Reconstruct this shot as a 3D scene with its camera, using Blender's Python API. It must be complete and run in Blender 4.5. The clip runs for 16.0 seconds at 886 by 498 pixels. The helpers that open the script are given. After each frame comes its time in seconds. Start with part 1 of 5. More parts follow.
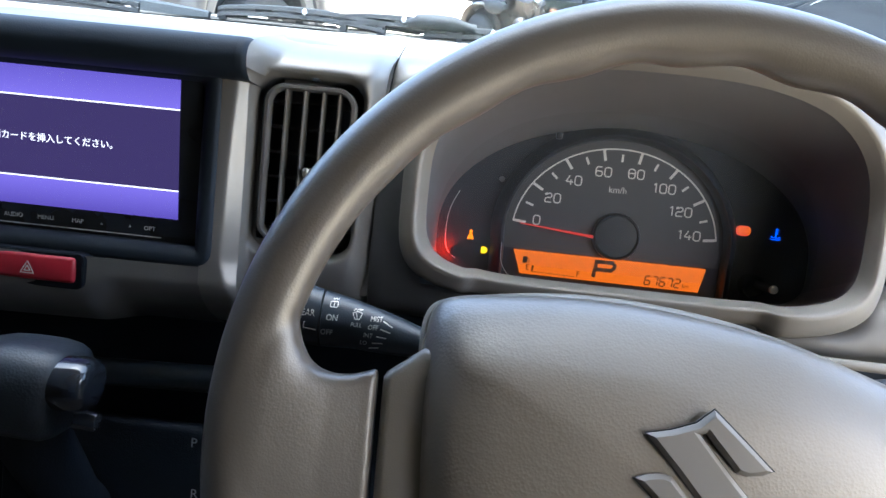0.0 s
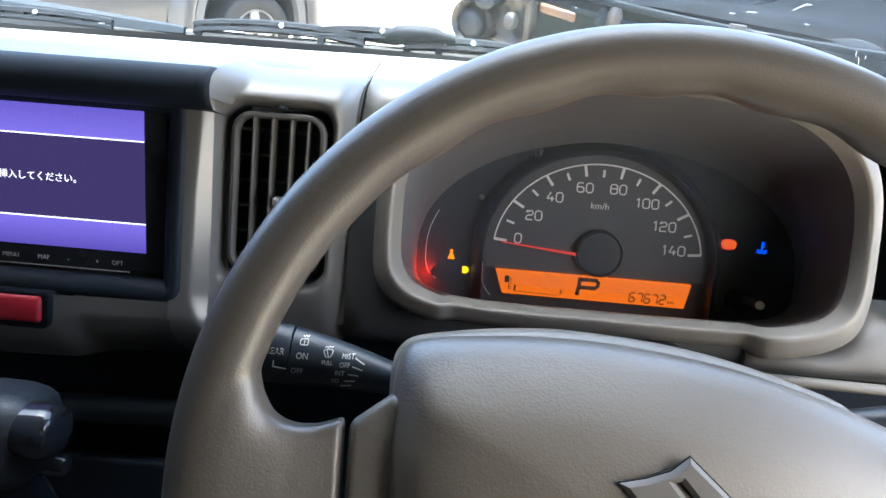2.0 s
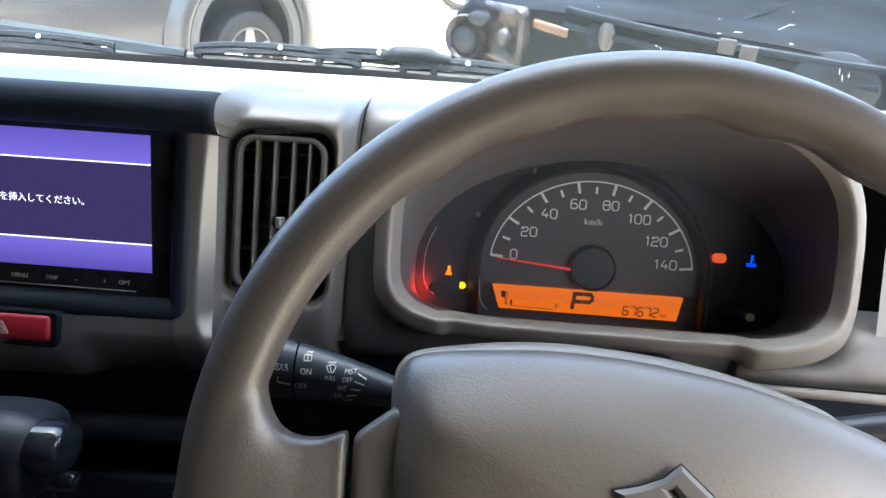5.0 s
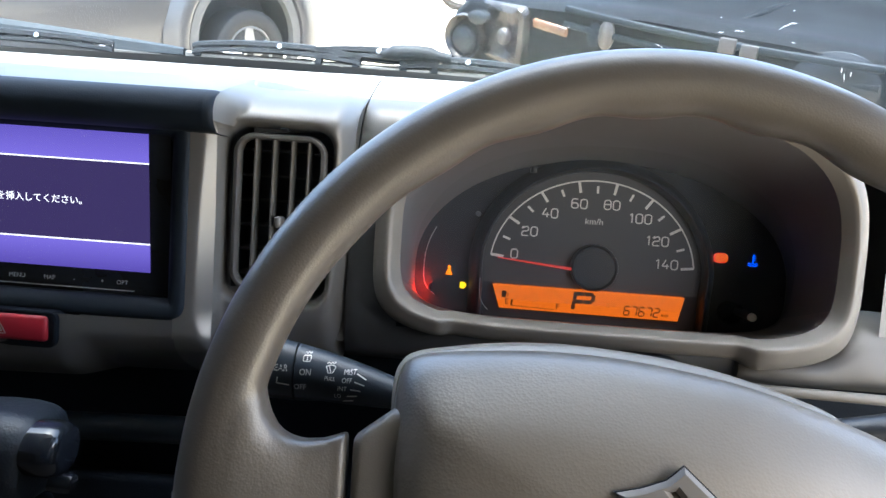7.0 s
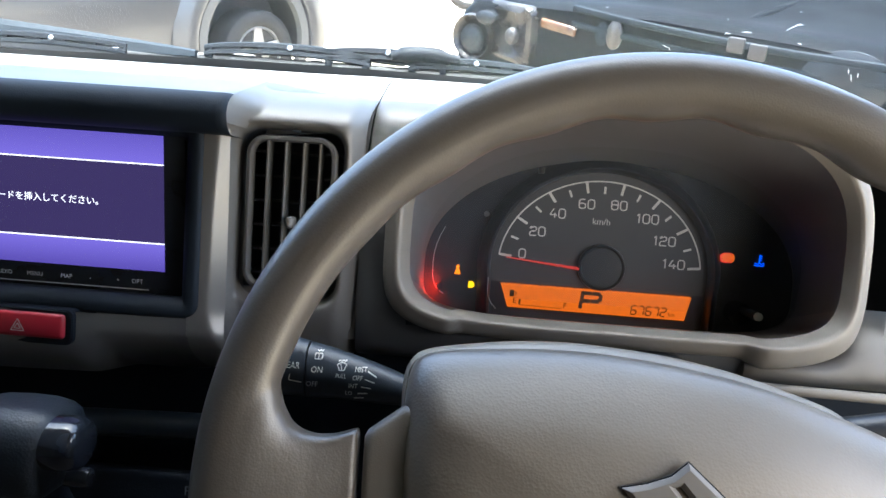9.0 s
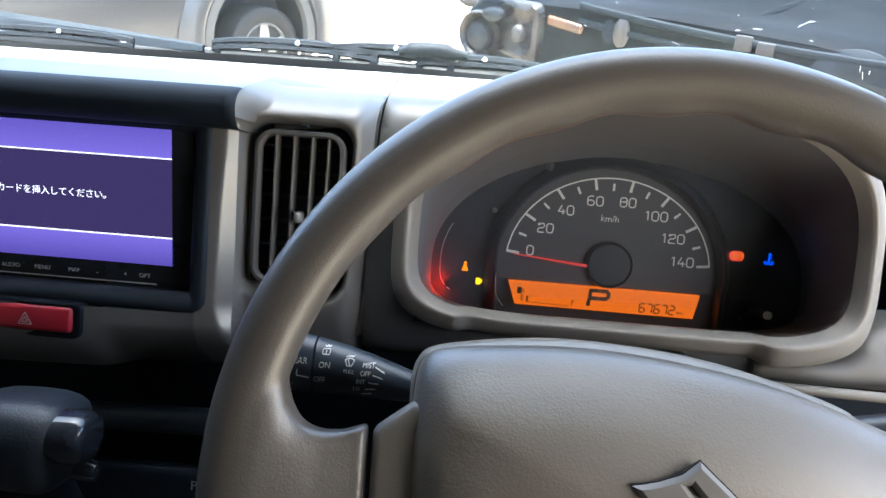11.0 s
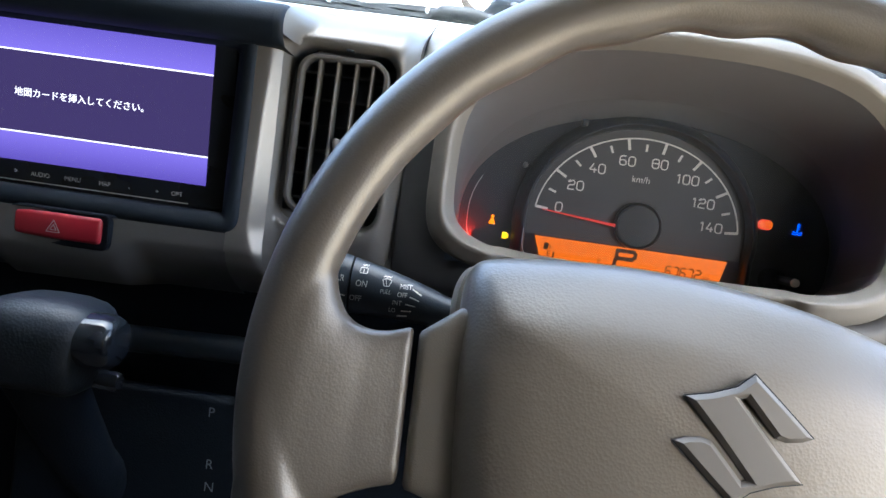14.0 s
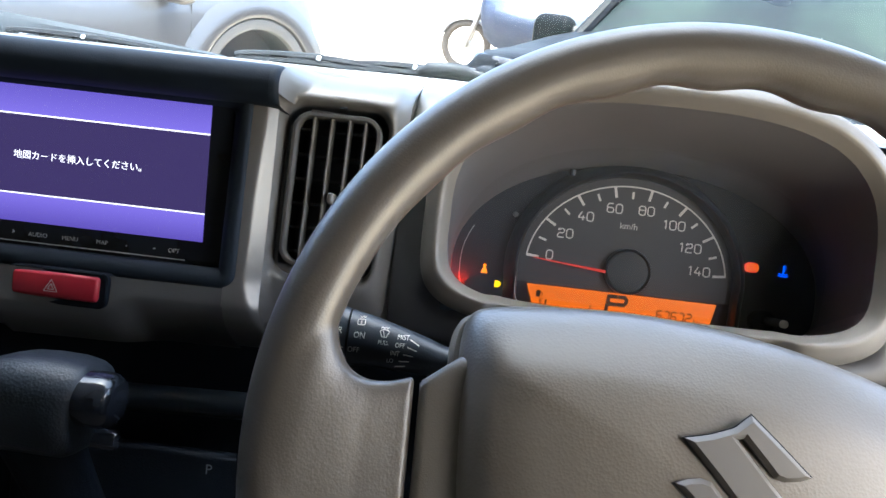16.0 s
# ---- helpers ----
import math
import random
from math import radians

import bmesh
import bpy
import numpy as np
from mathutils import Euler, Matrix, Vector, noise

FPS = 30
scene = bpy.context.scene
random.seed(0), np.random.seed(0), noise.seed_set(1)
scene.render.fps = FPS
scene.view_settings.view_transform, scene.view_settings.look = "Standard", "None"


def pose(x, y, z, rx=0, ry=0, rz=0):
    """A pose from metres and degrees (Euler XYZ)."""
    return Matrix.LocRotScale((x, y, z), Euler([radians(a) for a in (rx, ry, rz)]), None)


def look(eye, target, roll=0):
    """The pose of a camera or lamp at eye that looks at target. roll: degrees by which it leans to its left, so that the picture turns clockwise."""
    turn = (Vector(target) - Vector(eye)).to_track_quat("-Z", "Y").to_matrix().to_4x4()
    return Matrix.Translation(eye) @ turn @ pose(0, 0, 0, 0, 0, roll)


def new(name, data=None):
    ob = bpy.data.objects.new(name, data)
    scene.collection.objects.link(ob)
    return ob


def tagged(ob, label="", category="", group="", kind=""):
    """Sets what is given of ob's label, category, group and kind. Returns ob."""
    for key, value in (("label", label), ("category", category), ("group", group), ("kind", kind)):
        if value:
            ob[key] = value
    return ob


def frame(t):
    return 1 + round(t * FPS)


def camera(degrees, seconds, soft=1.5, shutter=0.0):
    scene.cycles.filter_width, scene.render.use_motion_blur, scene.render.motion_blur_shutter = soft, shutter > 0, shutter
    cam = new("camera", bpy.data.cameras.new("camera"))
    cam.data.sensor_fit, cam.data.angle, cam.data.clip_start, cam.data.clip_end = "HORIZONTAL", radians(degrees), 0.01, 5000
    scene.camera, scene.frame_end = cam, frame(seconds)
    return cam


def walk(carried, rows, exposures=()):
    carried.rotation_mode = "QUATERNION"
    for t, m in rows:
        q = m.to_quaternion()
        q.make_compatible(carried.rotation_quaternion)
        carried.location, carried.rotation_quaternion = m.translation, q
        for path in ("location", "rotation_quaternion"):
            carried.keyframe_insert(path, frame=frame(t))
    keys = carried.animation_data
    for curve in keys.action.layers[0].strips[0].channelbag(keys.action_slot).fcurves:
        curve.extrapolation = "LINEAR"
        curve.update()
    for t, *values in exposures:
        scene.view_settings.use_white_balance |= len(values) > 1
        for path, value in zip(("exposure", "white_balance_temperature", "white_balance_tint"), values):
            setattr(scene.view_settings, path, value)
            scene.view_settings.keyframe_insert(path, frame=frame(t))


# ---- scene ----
cam = camera(63.2, 16.0)
METRES, EYE, TILT, TURN = 0.2, 1.27, -22.0, 2.2
ROWS = [
    (0.0, 0.0, 0.0, 0.0, 0.52, -5.0, -5.91),
    (0.5, -0.014, -0.0732, -0.0068, 1.25, -5.48, -6.11),
    (1.0, -0.0118, -0.0686, -0.013, 1.7, -5.39, -6.01),
    (1.5, 0.0132, -0.0368, 0.0344, 1.46, -5.4, -5.32),
    (2.0, 0.0617, 0.0613, 0.1035, 0.35, -5.54, -4.59),
    (2.5, 0.0601, 0.0832, 0.1044, -0.49, -5.62, -4.17),
    (3.0, 0.0585, 0.0509, 0.1043, -0.78, -5.45, -4.14),
    (3.5, 0.0573, 0.0213, 0.1112, -0.56, -5.03, -4.16),
    (4.0, 0.0542, 0.0009, 0.112, -0.26, -4.65, -4.21),
    (6.5, 0.0539, 0.0046, 0.1224, 0.05, -4.34, -4.0),
    (7.0, 0.0513, 0.0131, 0.1176, -0.08, -4.45, -4.09),
    (7.5, 0.0508, 0.018, 0.1183, -0.07, -4.5, -4.16),
    (8.0, 0.0472, 0.0059, 0.1153, 0.16, -4.5, -4.16),
    (8.5, 0.0475, -0.0198, 0.1208, 0.41, -4.52, -4.09),
    (11.0, 0.0361, -0.0092, 0.1145, 0.92, -4.76, -4.41),
    (11.5, 0.0219, -0.006, 0.0829, 0.89, -5.01, -4.58),
    (12.0, 0.0244, 0.0036, 0.0858, 0.66, -5.52, -4.67),
    (12.5, 0.0264, 0.0294, 0.0875, 0.6, -6.3, -5.08),
    (13.0, 0.0026, 0.0458, 0.0291, 0.63, -6.34, -6.45),
    (13.5, -0.0682, 0.0607, -0.1511, 0.42, -5.44, -7.77),
    (14.0, -0.0758, -0.0032, -0.1276, 0.42, -3.84, -7.95),
    (14.5, -0.0846, -0.0153, -0.1115, 0.6, -2.0, -7.08),
    (15.0, -0.0706, -0.0078, -0.0927, 0.75, -1.76, -6.4),
    (15.5, -0.08, -0.0031, -0.1096, 0.36, -1.62, -6.31),
    (16.0, -0.0967, -0.0381, -0.1279, -0.62, 0.25, -6.64),
]
BASE = pose(0, 0, EYE, TILT) @ pose(0, 0, 0, 0, 0, TURN)
walk(cam, [(t, BASE @ pose(METRES * x, METRES * y, METRES * z, 90 + pitch, roll, yaw)) for t, x, y, z, yaw, pitch, roll in ROWS], [(0.0, 3.65, 5550, 0), (1.5, 3.65, 5650, 0), (4.0, 3.49, 5750, 0), (8.5, 3.49, 5750, 0), (12.5, 3.57, 5700, 0), (13.3, 3.84, 5700, 0), (14.0, 3.75, 5750, 0), (16.0, 3.65, 5800, 0)])
DASH = pose(0, 0, EYE, TILT)  # the dashboard's own frame: x right, y away, z up along its face

# ---- world, sun ----
SUN_AZ, SUN_EL = 180.0, 89.3  # degrees clockwise from +y, above the horizon
world = bpy.data.worlds.new("sky")
scene.world = world
world.use_nodes = True
wn = world.node_tree
sky = wn.nodes.new("ShaderNodeTexSky")
sky.sky_type, sky.sun_disc = "NISHITA", False
sky.dust_density, sky.air_density = 5.0, 0.7
sky.sun_elevation, sky.sun_rotation = radians(SUN_EL), radians(SUN_AZ)
wn.nodes["Background"].inputs[1].default_value = 0.15
wn.links.new(sky.outputs[0], wn.nodes["Background"].inputs[0])
sun = new("sun", bpy.data.lights.new("sun", "SUN"))
sun.data.energy, sun.data.angle, sun.data.color = 4.0, radians(0.5), (1.0, 0.95, 0.87)
to_sun = Vector((math.sin(radians(SUN_AZ)) * math.cos(radians(SUN_EL)), math.cos(radians(SUN_AZ)) * math.cos(radians(SUN_EL)), math.sin(radians(SUN_EL))))
sun.matrix_world = look((0, 0, 30), Vector((0, 0, 30)) - to_sun)

# sky and sunlit ground through the driver's window
window_light = new("window_light", bpy.data.lights.new("window_light", "AREA"))
window_light.data.shape, window_light.data.size, window_light.data.size_y = "RECTANGLE", 0.40, 0.38
window_light.data.energy, window_light.data.color = 0.30, (1.0, 0.75, 0.50)
window_light.matrix_world = look((0.418, 0.08, 1.20), (-0.6, 0.18, 1.20))

# ---- materials ----
def material(name, color, rough=0.5, metal=0.0, grain=0.0, grain_size=0.001, mottle=0.0, mottle_size=0.05, coat=0.0, ior=1.5, tint=None, rough_var=0.0, coat_rough=0.05):
    """Principled surface with a fine cell relief (grain) and a broad tone variation (mottle)."""
    m = bpy.data.materials.new(name)
    m.use_nodes = True
    t, b = m.node_tree, m.node_tree.nodes["Principled BSDF"]
    b.inputs["Base Color"].default_value = (*color, 1)
    b.inputs["Roughness"].default_value, b.inputs["Metallic"].default_value = rough, metal
    b.inputs["IOR"].default_value, b.inputs["Coat Weight"].default_value = ior, coat
    b.inputs["Coat Roughness"].default_value = coat_rough
    co = t.nodes.new("ShaderNodeTexCoord")
    if mottle or rough_var:
        n = t.nodes.new("ShaderNodeTexNoise")
        n.inputs["Scale"].default_value, n.inputs["Detail"].default_value = 1 / mottle_size, 6
        t.links.new(co.outputs["Object"], n.inputs["Vector"])
    if mottle:
        mix = t.nodes.new("ShaderNodeMix")
        mix.data_type = "RGBA"
        other = tint or tuple(c * (1 - mottle) for c in color)
        mix.inputs[6].default_value, mix.inputs[7].default_value = (*color, 1), (*other, 1)
        ramp = t.nodes.new("ShaderNodeMapRange")
        ramp.inputs[1].default_value, ramp.inputs[2].default_value = 0.35, 0.7
        t.links.new(n.outputs[0], ramp.inputs[0])
        t.links.new(ramp.outputs[0], mix.inputs[0])
        t.links.new(mix.outputs[2], b.inputs["Base Color"])
    if rough_var:
        rr = t.nodes.new("ShaderNodeMapRange")
        rr.inputs[3].default_value, rr.inputs[4].default_value = rough - rough_var, rough + rough_var
        t.links.new(n.outputs[0], rr.inputs[0])
        t.links.new(rr.outputs[0], b.inputs["Roughness"])
    if grain:
        v = t.nodes.new("ShaderNodeTexVoronoi")
        v.inputs["Scale"].default_value = 1 / grain_size
        v2 = t.nodes.new("ShaderNodeTexNoise")
        v2.inputs["Scale"].default_value = 0.35 / grain_size
        add = t.nodes.new("ShaderNodeMath")
        add.operation = "ADD"
        bump = t.nodes.new("ShaderNodeBump")
        bump.inputs["Strength"].default_value, bump.inputs["Distance"].default_value = grain, grain_size * 0.35
        t.links.new(co.outputs["Object"], v.inputs["Vector"])
        t.links.new(co.outputs["Object"], v2.inputs["Vector"])
        t.links.new(v.outputs["Distance"], add.inputs[0])
        t.links.new(v2.outputs[0], add.inputs[1])
        t.links.new(add.outputs[0], bump.inputs["Height"])
        t.links.new(bump.outputs[0], b.inputs["Normal"])
    return m


def glowing(name, color, strength):
    m = bpy.data.materials.new(name)
    m.use_nodes = True
    b = m.node_tree.nodes["Principled BSDF"]
    b.inputs["Base Color"].default_value = (0.01, 0.01, 0.01, 1)
    b.inputs["Roughness"].default_value = 0.25
    b.inputs["Emission Color"].default_value, b.inputs["Emission Strength"].default_value = (*color, 1), strength * 0.315
    return m


def clear(name, tint, gloss, dust=0.0, through_light=False, ior=1.5):
    """Thin glass: straight through, with a Fresnel gloss and a film of dust."""
    m = bpy.data.materials.new(name)
    m.use_nodes = True
    t = m.node_tree
    t.nodes.clear()
    out, mix = t.nodes.new("ShaderNodeOutputMaterial"), t.nodes.new("ShaderNodeMixShader")
    tr, gl, fr = t.nodes.new("ShaderNodeBsdfTransparent"), t.nodes.new("ShaderNodeBsdfGlossy"), t.nodes.new("ShaderNodeFresnel")
    tr.inputs[0].default_value = (*tint, 1)
    gl.inputs["Roughness"].default_value = gloss
    fr.inputs[0].default_value = ior
    t.links.new(fr.outputs[0], mix.inputs[0])
    t.links.new(tr.outputs[0], mix.inputs[1])
    t.links.new(gl.outputs[0], mix.inputs[2])
    film, veil = t.nodes.new("ShaderNodeMixShader"), t.nodes.new("ShaderNodeBsdfTranslucent" if through_light else "ShaderNodeBsdfDiffuse")
    veil.inputs[0].default_value = (0.72, 0.80, 0.88, 1)
    co, n, rng = t.nodes.new("ShaderNodeTexCoord"), t.nodes.new("ShaderNodeTexNoise"), t.nodes.new("ShaderNodeMapRange")
    n.inputs["Scale"].default_value, n.inputs["Detail"].default_value = 14.0, 8
    rng.inputs[3].default_value, rng.inputs[4].default_value = dust * 0.7, dust * 1.3
    t.links.new(co.outputs["Object"], n.inputs["Vector"])
    t.links.new(n.outputs[0], rng.inputs[0])
    t.links.new(rng.outputs[0], film.inputs[0])
    t.links.new(mix.outputs[0], film.inputs[1])
    t.links.new(veil.outputs[0], film.inputs[2])
    t.links.new(film.outputs[0], out.inputs[0])
    return m


GREY = material("grey_plastic", (0.150, 0.148, 0.144), 0.36, grain=0.12, grain_size=0.0006, mottle=0.06, mottle_size=0.08, rough_var=0.05)
WHEEL = material("wheel_urethane", (0.084, 0.074, 0.063), 0.38, coat=0.4, coat_rough=0.32, grain=0.19, grain_size=0.0010, mottle=0.12, mottle_size=0.03, rough_var=0.06)
PAD = material("pad_plastic", (0.150, 0.133, 0.108), 0.42, coat=0.7, coat_rough=0.38, grain=0.26, grain_size=0.0013, mottle=0.06, mottle_size=0.05, rough_var=0.05)
COVER = material("spoke_cover_plastic", (0.175, 0.160, 0.136), 0.45, coat=0.4, coat_rough=0.4, grain=0.3, grain_size=0.0007, mottle=0.05)
LOWBEIGE = material("lower_beige_plastic", (0.12, 0.114, 0.105), 0.5, grain=0.15, grain_size=0.0008, mottle=0.05)
MATT = material("matt_black", (0.032, 0.036, 0.043), 0.8, ior=1.3, mottle=0.2)
NAVY = material("display_black_plastic", (0.0135, 0.020, 0.030), 0.6, ior=1.25, grain=0.2, grain_size=0.0008, mottle=0.2)
BEIGE = material("hood_plastic", (0.165, 0.152, 0.134), 0.46, grain=0.15, grain_size=0.0008, mottle=0.05, rough_var=0.05)
COLUMNSHADE = material("column_side_shaded", (0.055, 0.057, 0.062), 0.5, grain=0.15, grain_size=0.0008, mottle=0.06)
FLOOR = material("hood_floor_plastic", (0.14, 0.132, 0.122), 0.4, mottle=0.06, rough_var=0.05)
# Hood plastic toned down: the shade inside the hood is put into the colour.
HOODSHADE = material("hood_plastic_shaded", (0.120, 0.121, 0.127), 0.5, grain=0.15, grain_size=0.0008, mottle=0.08, rough_var=0.05)
FRAMESHADE = material("shaded_grey_plastic", (0.073, 0.073, 0.073), 0.42, grain=0.15, grain_size=0.0007, mottle=0.06, rough_var=0.05)
VENTGREY = material("vent_grey_plastic", (0.10, 0.099, 0.097), 0.42, mottle=0.06)
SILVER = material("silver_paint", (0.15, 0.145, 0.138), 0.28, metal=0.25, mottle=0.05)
BLACK = material("black_plastic", (0.009, 0.013, 0.020), 0.38, grain=0.25, grain_size=0.0008, mottle=0.3)
GLOSS = material("gloss_black", (0.016, 0.020, 0.027), 0.16, coat=0.3, mottle=0.2)
DARK = material("dark_lower_plastic", (0.0036, 0.0072, 0.0135), 0.7, ior=1.25, grain=0.4, grain_size=0.001, mottle=0.3)
DUCT = material("duct_plastic", (0.095, 0.108, 0.128), 0.6, mottle=0.2)
LEDGE = material("smooth_black_plastic", (0.022, 0.032, 0.044), 0.36, mottle=0.2)
CHARCOAL = material("charcoal_plastic", (0.11, 0.115, 0.125), 0.45, grain=0.3, grain_size=0.0008, mottle=0.1)
DIAL = material("dial_face", (0.042, 0.042, 0.044), 0.6, mottle=0.1)
KEYINK = material("key_print", (0.62, 0.62, 0.64), 0.6)
INK = material("white_print", (0.66, 0.64, 0.58), 0.6, mottle=0.05)
DIMINK = material("dim_print", (0.22, 0.23, 0.25), 0.6)
GREYINK = material("grey_print", (0.5, 0.5, 0.5), 0.6)
NEEDLE = glowing("needle_red", (1.0, 0.06, 0.05), 0.15)
RED = material("hazard_red", (0.31, 0.015, 0.030), 0.35, mottle=0.1)
RUBBER = material("wiper_rubber", (0.014, 0.014, 0.016), 0.45, mottle=0.3)
STALK = material("stalk_plastic", (0.016, 0.024, 0.034), 0.42, grain=0.2, grain_size=0.0008, mottle=0.2)
SHIFT = material("shifter_leather", (0.0090, 0.0145, 0.022), 0.48, grain=0.3, grain_size=0.0014, mottle=0.2)
EMBLEM = material("satin_grey_metal", (0.150, 0.144, 0.135), 0.40, metal=0.1, mottle=0.05)
ORANGE = glowing("lcd_orange", (1.0, 0.165, 0.003), 0.235)
LCDINK = material("lcd_segment", (0.02, 0.005, 0.001), 0.6)
LAMPRED = glowing("lamp_red", (1.0, 0.002, 0.0), 0.19)
SIDEGLOW = glowing("red_side_glow", (1.0, 0.02, 0.01), 120.0)
LAMPAMB = glowing("lamp_amber", (1.0, 0.17, 0.0), 0.6)
LAMPYEL = glowing("lamp_yellow", (1.0, 0.50, 0.0), 0.6)
LAMPSYM = glowing("lamp_symbol", (1.0, 0.36, 0.0), 0.26)
LAMPBLU = glowing("lamp_blue", (0.01, 0.09, 1.0), 0.5)
SCRWHITE = glowing("screen_white", (1.0, 0.93, 1.0), 0.48)
SCRMID = glowing("screen_dark_violet", (0.052, 0.034, 0.125), 0.28)


def screen_band(name, up):
    """Violet band, brighter towards its white line."""
    m = glowing(name, (0.15, 0.1, 0.5), 0.33)
    t = m.node_tree
    co, sep, ramp = t.nodes.new("ShaderNodeTexCoord"), t.nodes.new("ShaderNodeSeparateXYZ"), t.nodes.new("ShaderNodeMix")
    rng = t.nodes.new("ShaderNodeMapRange")
    rng.inputs[1].default_value, rng.inputs[2].default_value = 0.0, 1.0
    ramp.data_type = "RGBA"
    ramp.inputs[6].default_value, ramp.inputs[7].default_value = ((0.10, 0.065, 0.36, 1), (0.20, 0.14, 0.62, 1)) if up else ((0.20, 0.14, 0.62, 1), (0.13, 0.09, 0.45, 1))
    t.links.new(co.outputs["Generated"], sep.inputs[0])
    t.links.new(sep.outputs[2], rng.inputs[0])
    t.links.new(rng.outputs[0], ramp.inputs[0])
    t.links.new(ramp.outputs[2], t.nodes["Principled BSDF"].inputs["Emission Color"])
    return m


BAND_TOP, BAND_LOW = screen_band("screen_band_upper", False), screen_band("screen_band_lower", True)
WINDSCREEN = clear("windscreen_glass", (0.93, 0.96, 0.96), 0.01, 0.0010, True, 1.30)
LENS = clear("meter_lens", (0.97, 0.97, 0.97), 0.15, 0.038, ior=1.07)
SCRATCH = material("glass_scratch", (0.85, 0.87, 0.9), 0.3)


# ---- mesh helpers ----
def thing(name, at, label, category, group="", m=None):
    ob = new(name)
    ob.empty_display_size = 0.02
    ob.matrix_world = (DASH if m is None else m) @ Matrix.Translation(at)
    ob["base"] = tuple(at)
    return tagged(ob, label, category, group)


def part(name, bm, mat, parent, label="", sharp=40.0, keep_origin=False):
    """bm, in the coordinates of the thing's frame, as ONE mesh under a thing or a part."""
    bmesh.ops.recalc_face_normals(bm, faces=bm.faces)
    for f in bm.faces:
        f.smooth = True
    for e in bm.edges:
        if e.calc_face_angle(0.0) > radians(sharp):
            e.smooth = False
    me = bpy.data.meshes.new(name)
    bm.to_mesh(me)
    bm.free()
    me.materials.append(mat)
    ob = new(name, me)
    ob.parent = parent
    if "base" in parent:
        ob.location = -Vector(parent["base"])
    if label:
        ob["label"] = label
    return ob


def loft(rings, closed=True, cap0=False, cap1=False, bm=None):
    bm = bm or bmesh.new()
    rows = [[bm.verts.new(p) for p in ring] for ring in rings]
    n = len(rows[0])
    for a, b in zip(rows, rows[1:]):
        for i in range(n if closed else n - 1):
            j = (i + 1) % n
            bm.faces.new((a[i], a[j], b[j], b[i]))
    if cap0:
        bm.faces.new(rows[0][::-1])
    if cap1:
        bm.faces.new(rows[-1])
    return bm


def rounded(x0, x1, z0, z1, r, n=6):
    """Points (x, z) of a rectangle with round corners; r: one radius or four (from the lower left, anticlockwise)."""
    rs = r if isinstance(r, (tuple, list)) else (r,) * 4
    out = []
    for (cx, cz, a0), k in zip(((x0, z0, 180), (x1, z0, 270), (x1, z1, 0), (x0, z1, 90)), rs):
        ox, oz = cx + (k if cx == x0 else -k), cz + (k if cz == z0 else -k)
        for i in range(n + 1):
            a = radians(a0 + 90 * i / n)
            out.append((ox + k * math.cos(a), oz + k * math.sin(a)))
    return out


def box(cx, cy, cz, sx, sy, sz, bevel=0.0, seg=2, bm=None):
    made = bmesh.new()
    bmesh.ops.create_cube(made, size=1.0, matrix=Matrix.Translation((cx, cy, cz)) @ Matrix.Diagonal((sx, sy, sz, 1)))
    if bevel:
        bmesh.ops.bevel(made, geom=made.edges[:], offset=bevel, segments=seg, affect="EDGES", profile=0.5)
    if bm is None:
        return made
    return join(bm, made)


def join(bm, other):
    vs = {v: bm.verts.new(v.co) for v in other.verts}
    for f in other.faces:
        bm.faces.new([vs[v] for v in f.verts])
    other.free()
    return bm


def moved(bm, m):
    bm.transform(m)
    return bm


def smooth_path(points, steps=8, closed=False):
    """Catmull-Rom through the points."""
    p = [Vector(q) for q in points]
    n, out = len(p), []
    for i in range(n if closed else n - 1):
        a, b, c, d = (p[(i - 1) % n] if closed or i else p[0]), p[i], p[(i + 1) % n], (p[(i + 2) % n] if closed or i + 2 < n else p[-1])
        for k in range(steps):
            t = k / steps
            out.append(0.5 * (2 * b + (c - a) * t + (2 * a - 5 * b + 4 * c - d) * t * t + (3 * b - a - 3 * c + d) * t ** 3))
    if not closed:
        out.append(p[-1])
    return out


def tube(path, radius, sides=12, flat=1.0, caps=True):
    """A round bar along a path; radius: a number or one for each point; flat: its height over its width."""
    path = [Vector(p) for p in path]
    rings = []
    for i, p in enumerate(path):
        d = (path[min(i + 1, len(path) - 1)] - path[max(i - 1, 0)]).normalized()
        side = d.cross(Vector((0, 0, 1)))
        side = side.normalized() if side.length > 1e-3 else Vector((1, 0, 0))
        up = side.cross(d)
        r = radius if isinstance(radius, (int, float)) else radius[i]
        rings.append([p + r * (math.cos(a) * side + flat * math.sin(a) * up) for a in (2 * math.pi * k / sides for k in range(sides))])
    return loft(rings, cap0=caps, cap1=caps)


def plate(points, y0, y1, bm=None, place=None):
    """A flat shape (x, z) between two depths."""
    f = place or (lambda x, y, z: (x, y, z))
    return loft([[f(x, y, z) for x, z in points] for y in (y0, y1)], cap0=True, cap1=True, bm=bm)


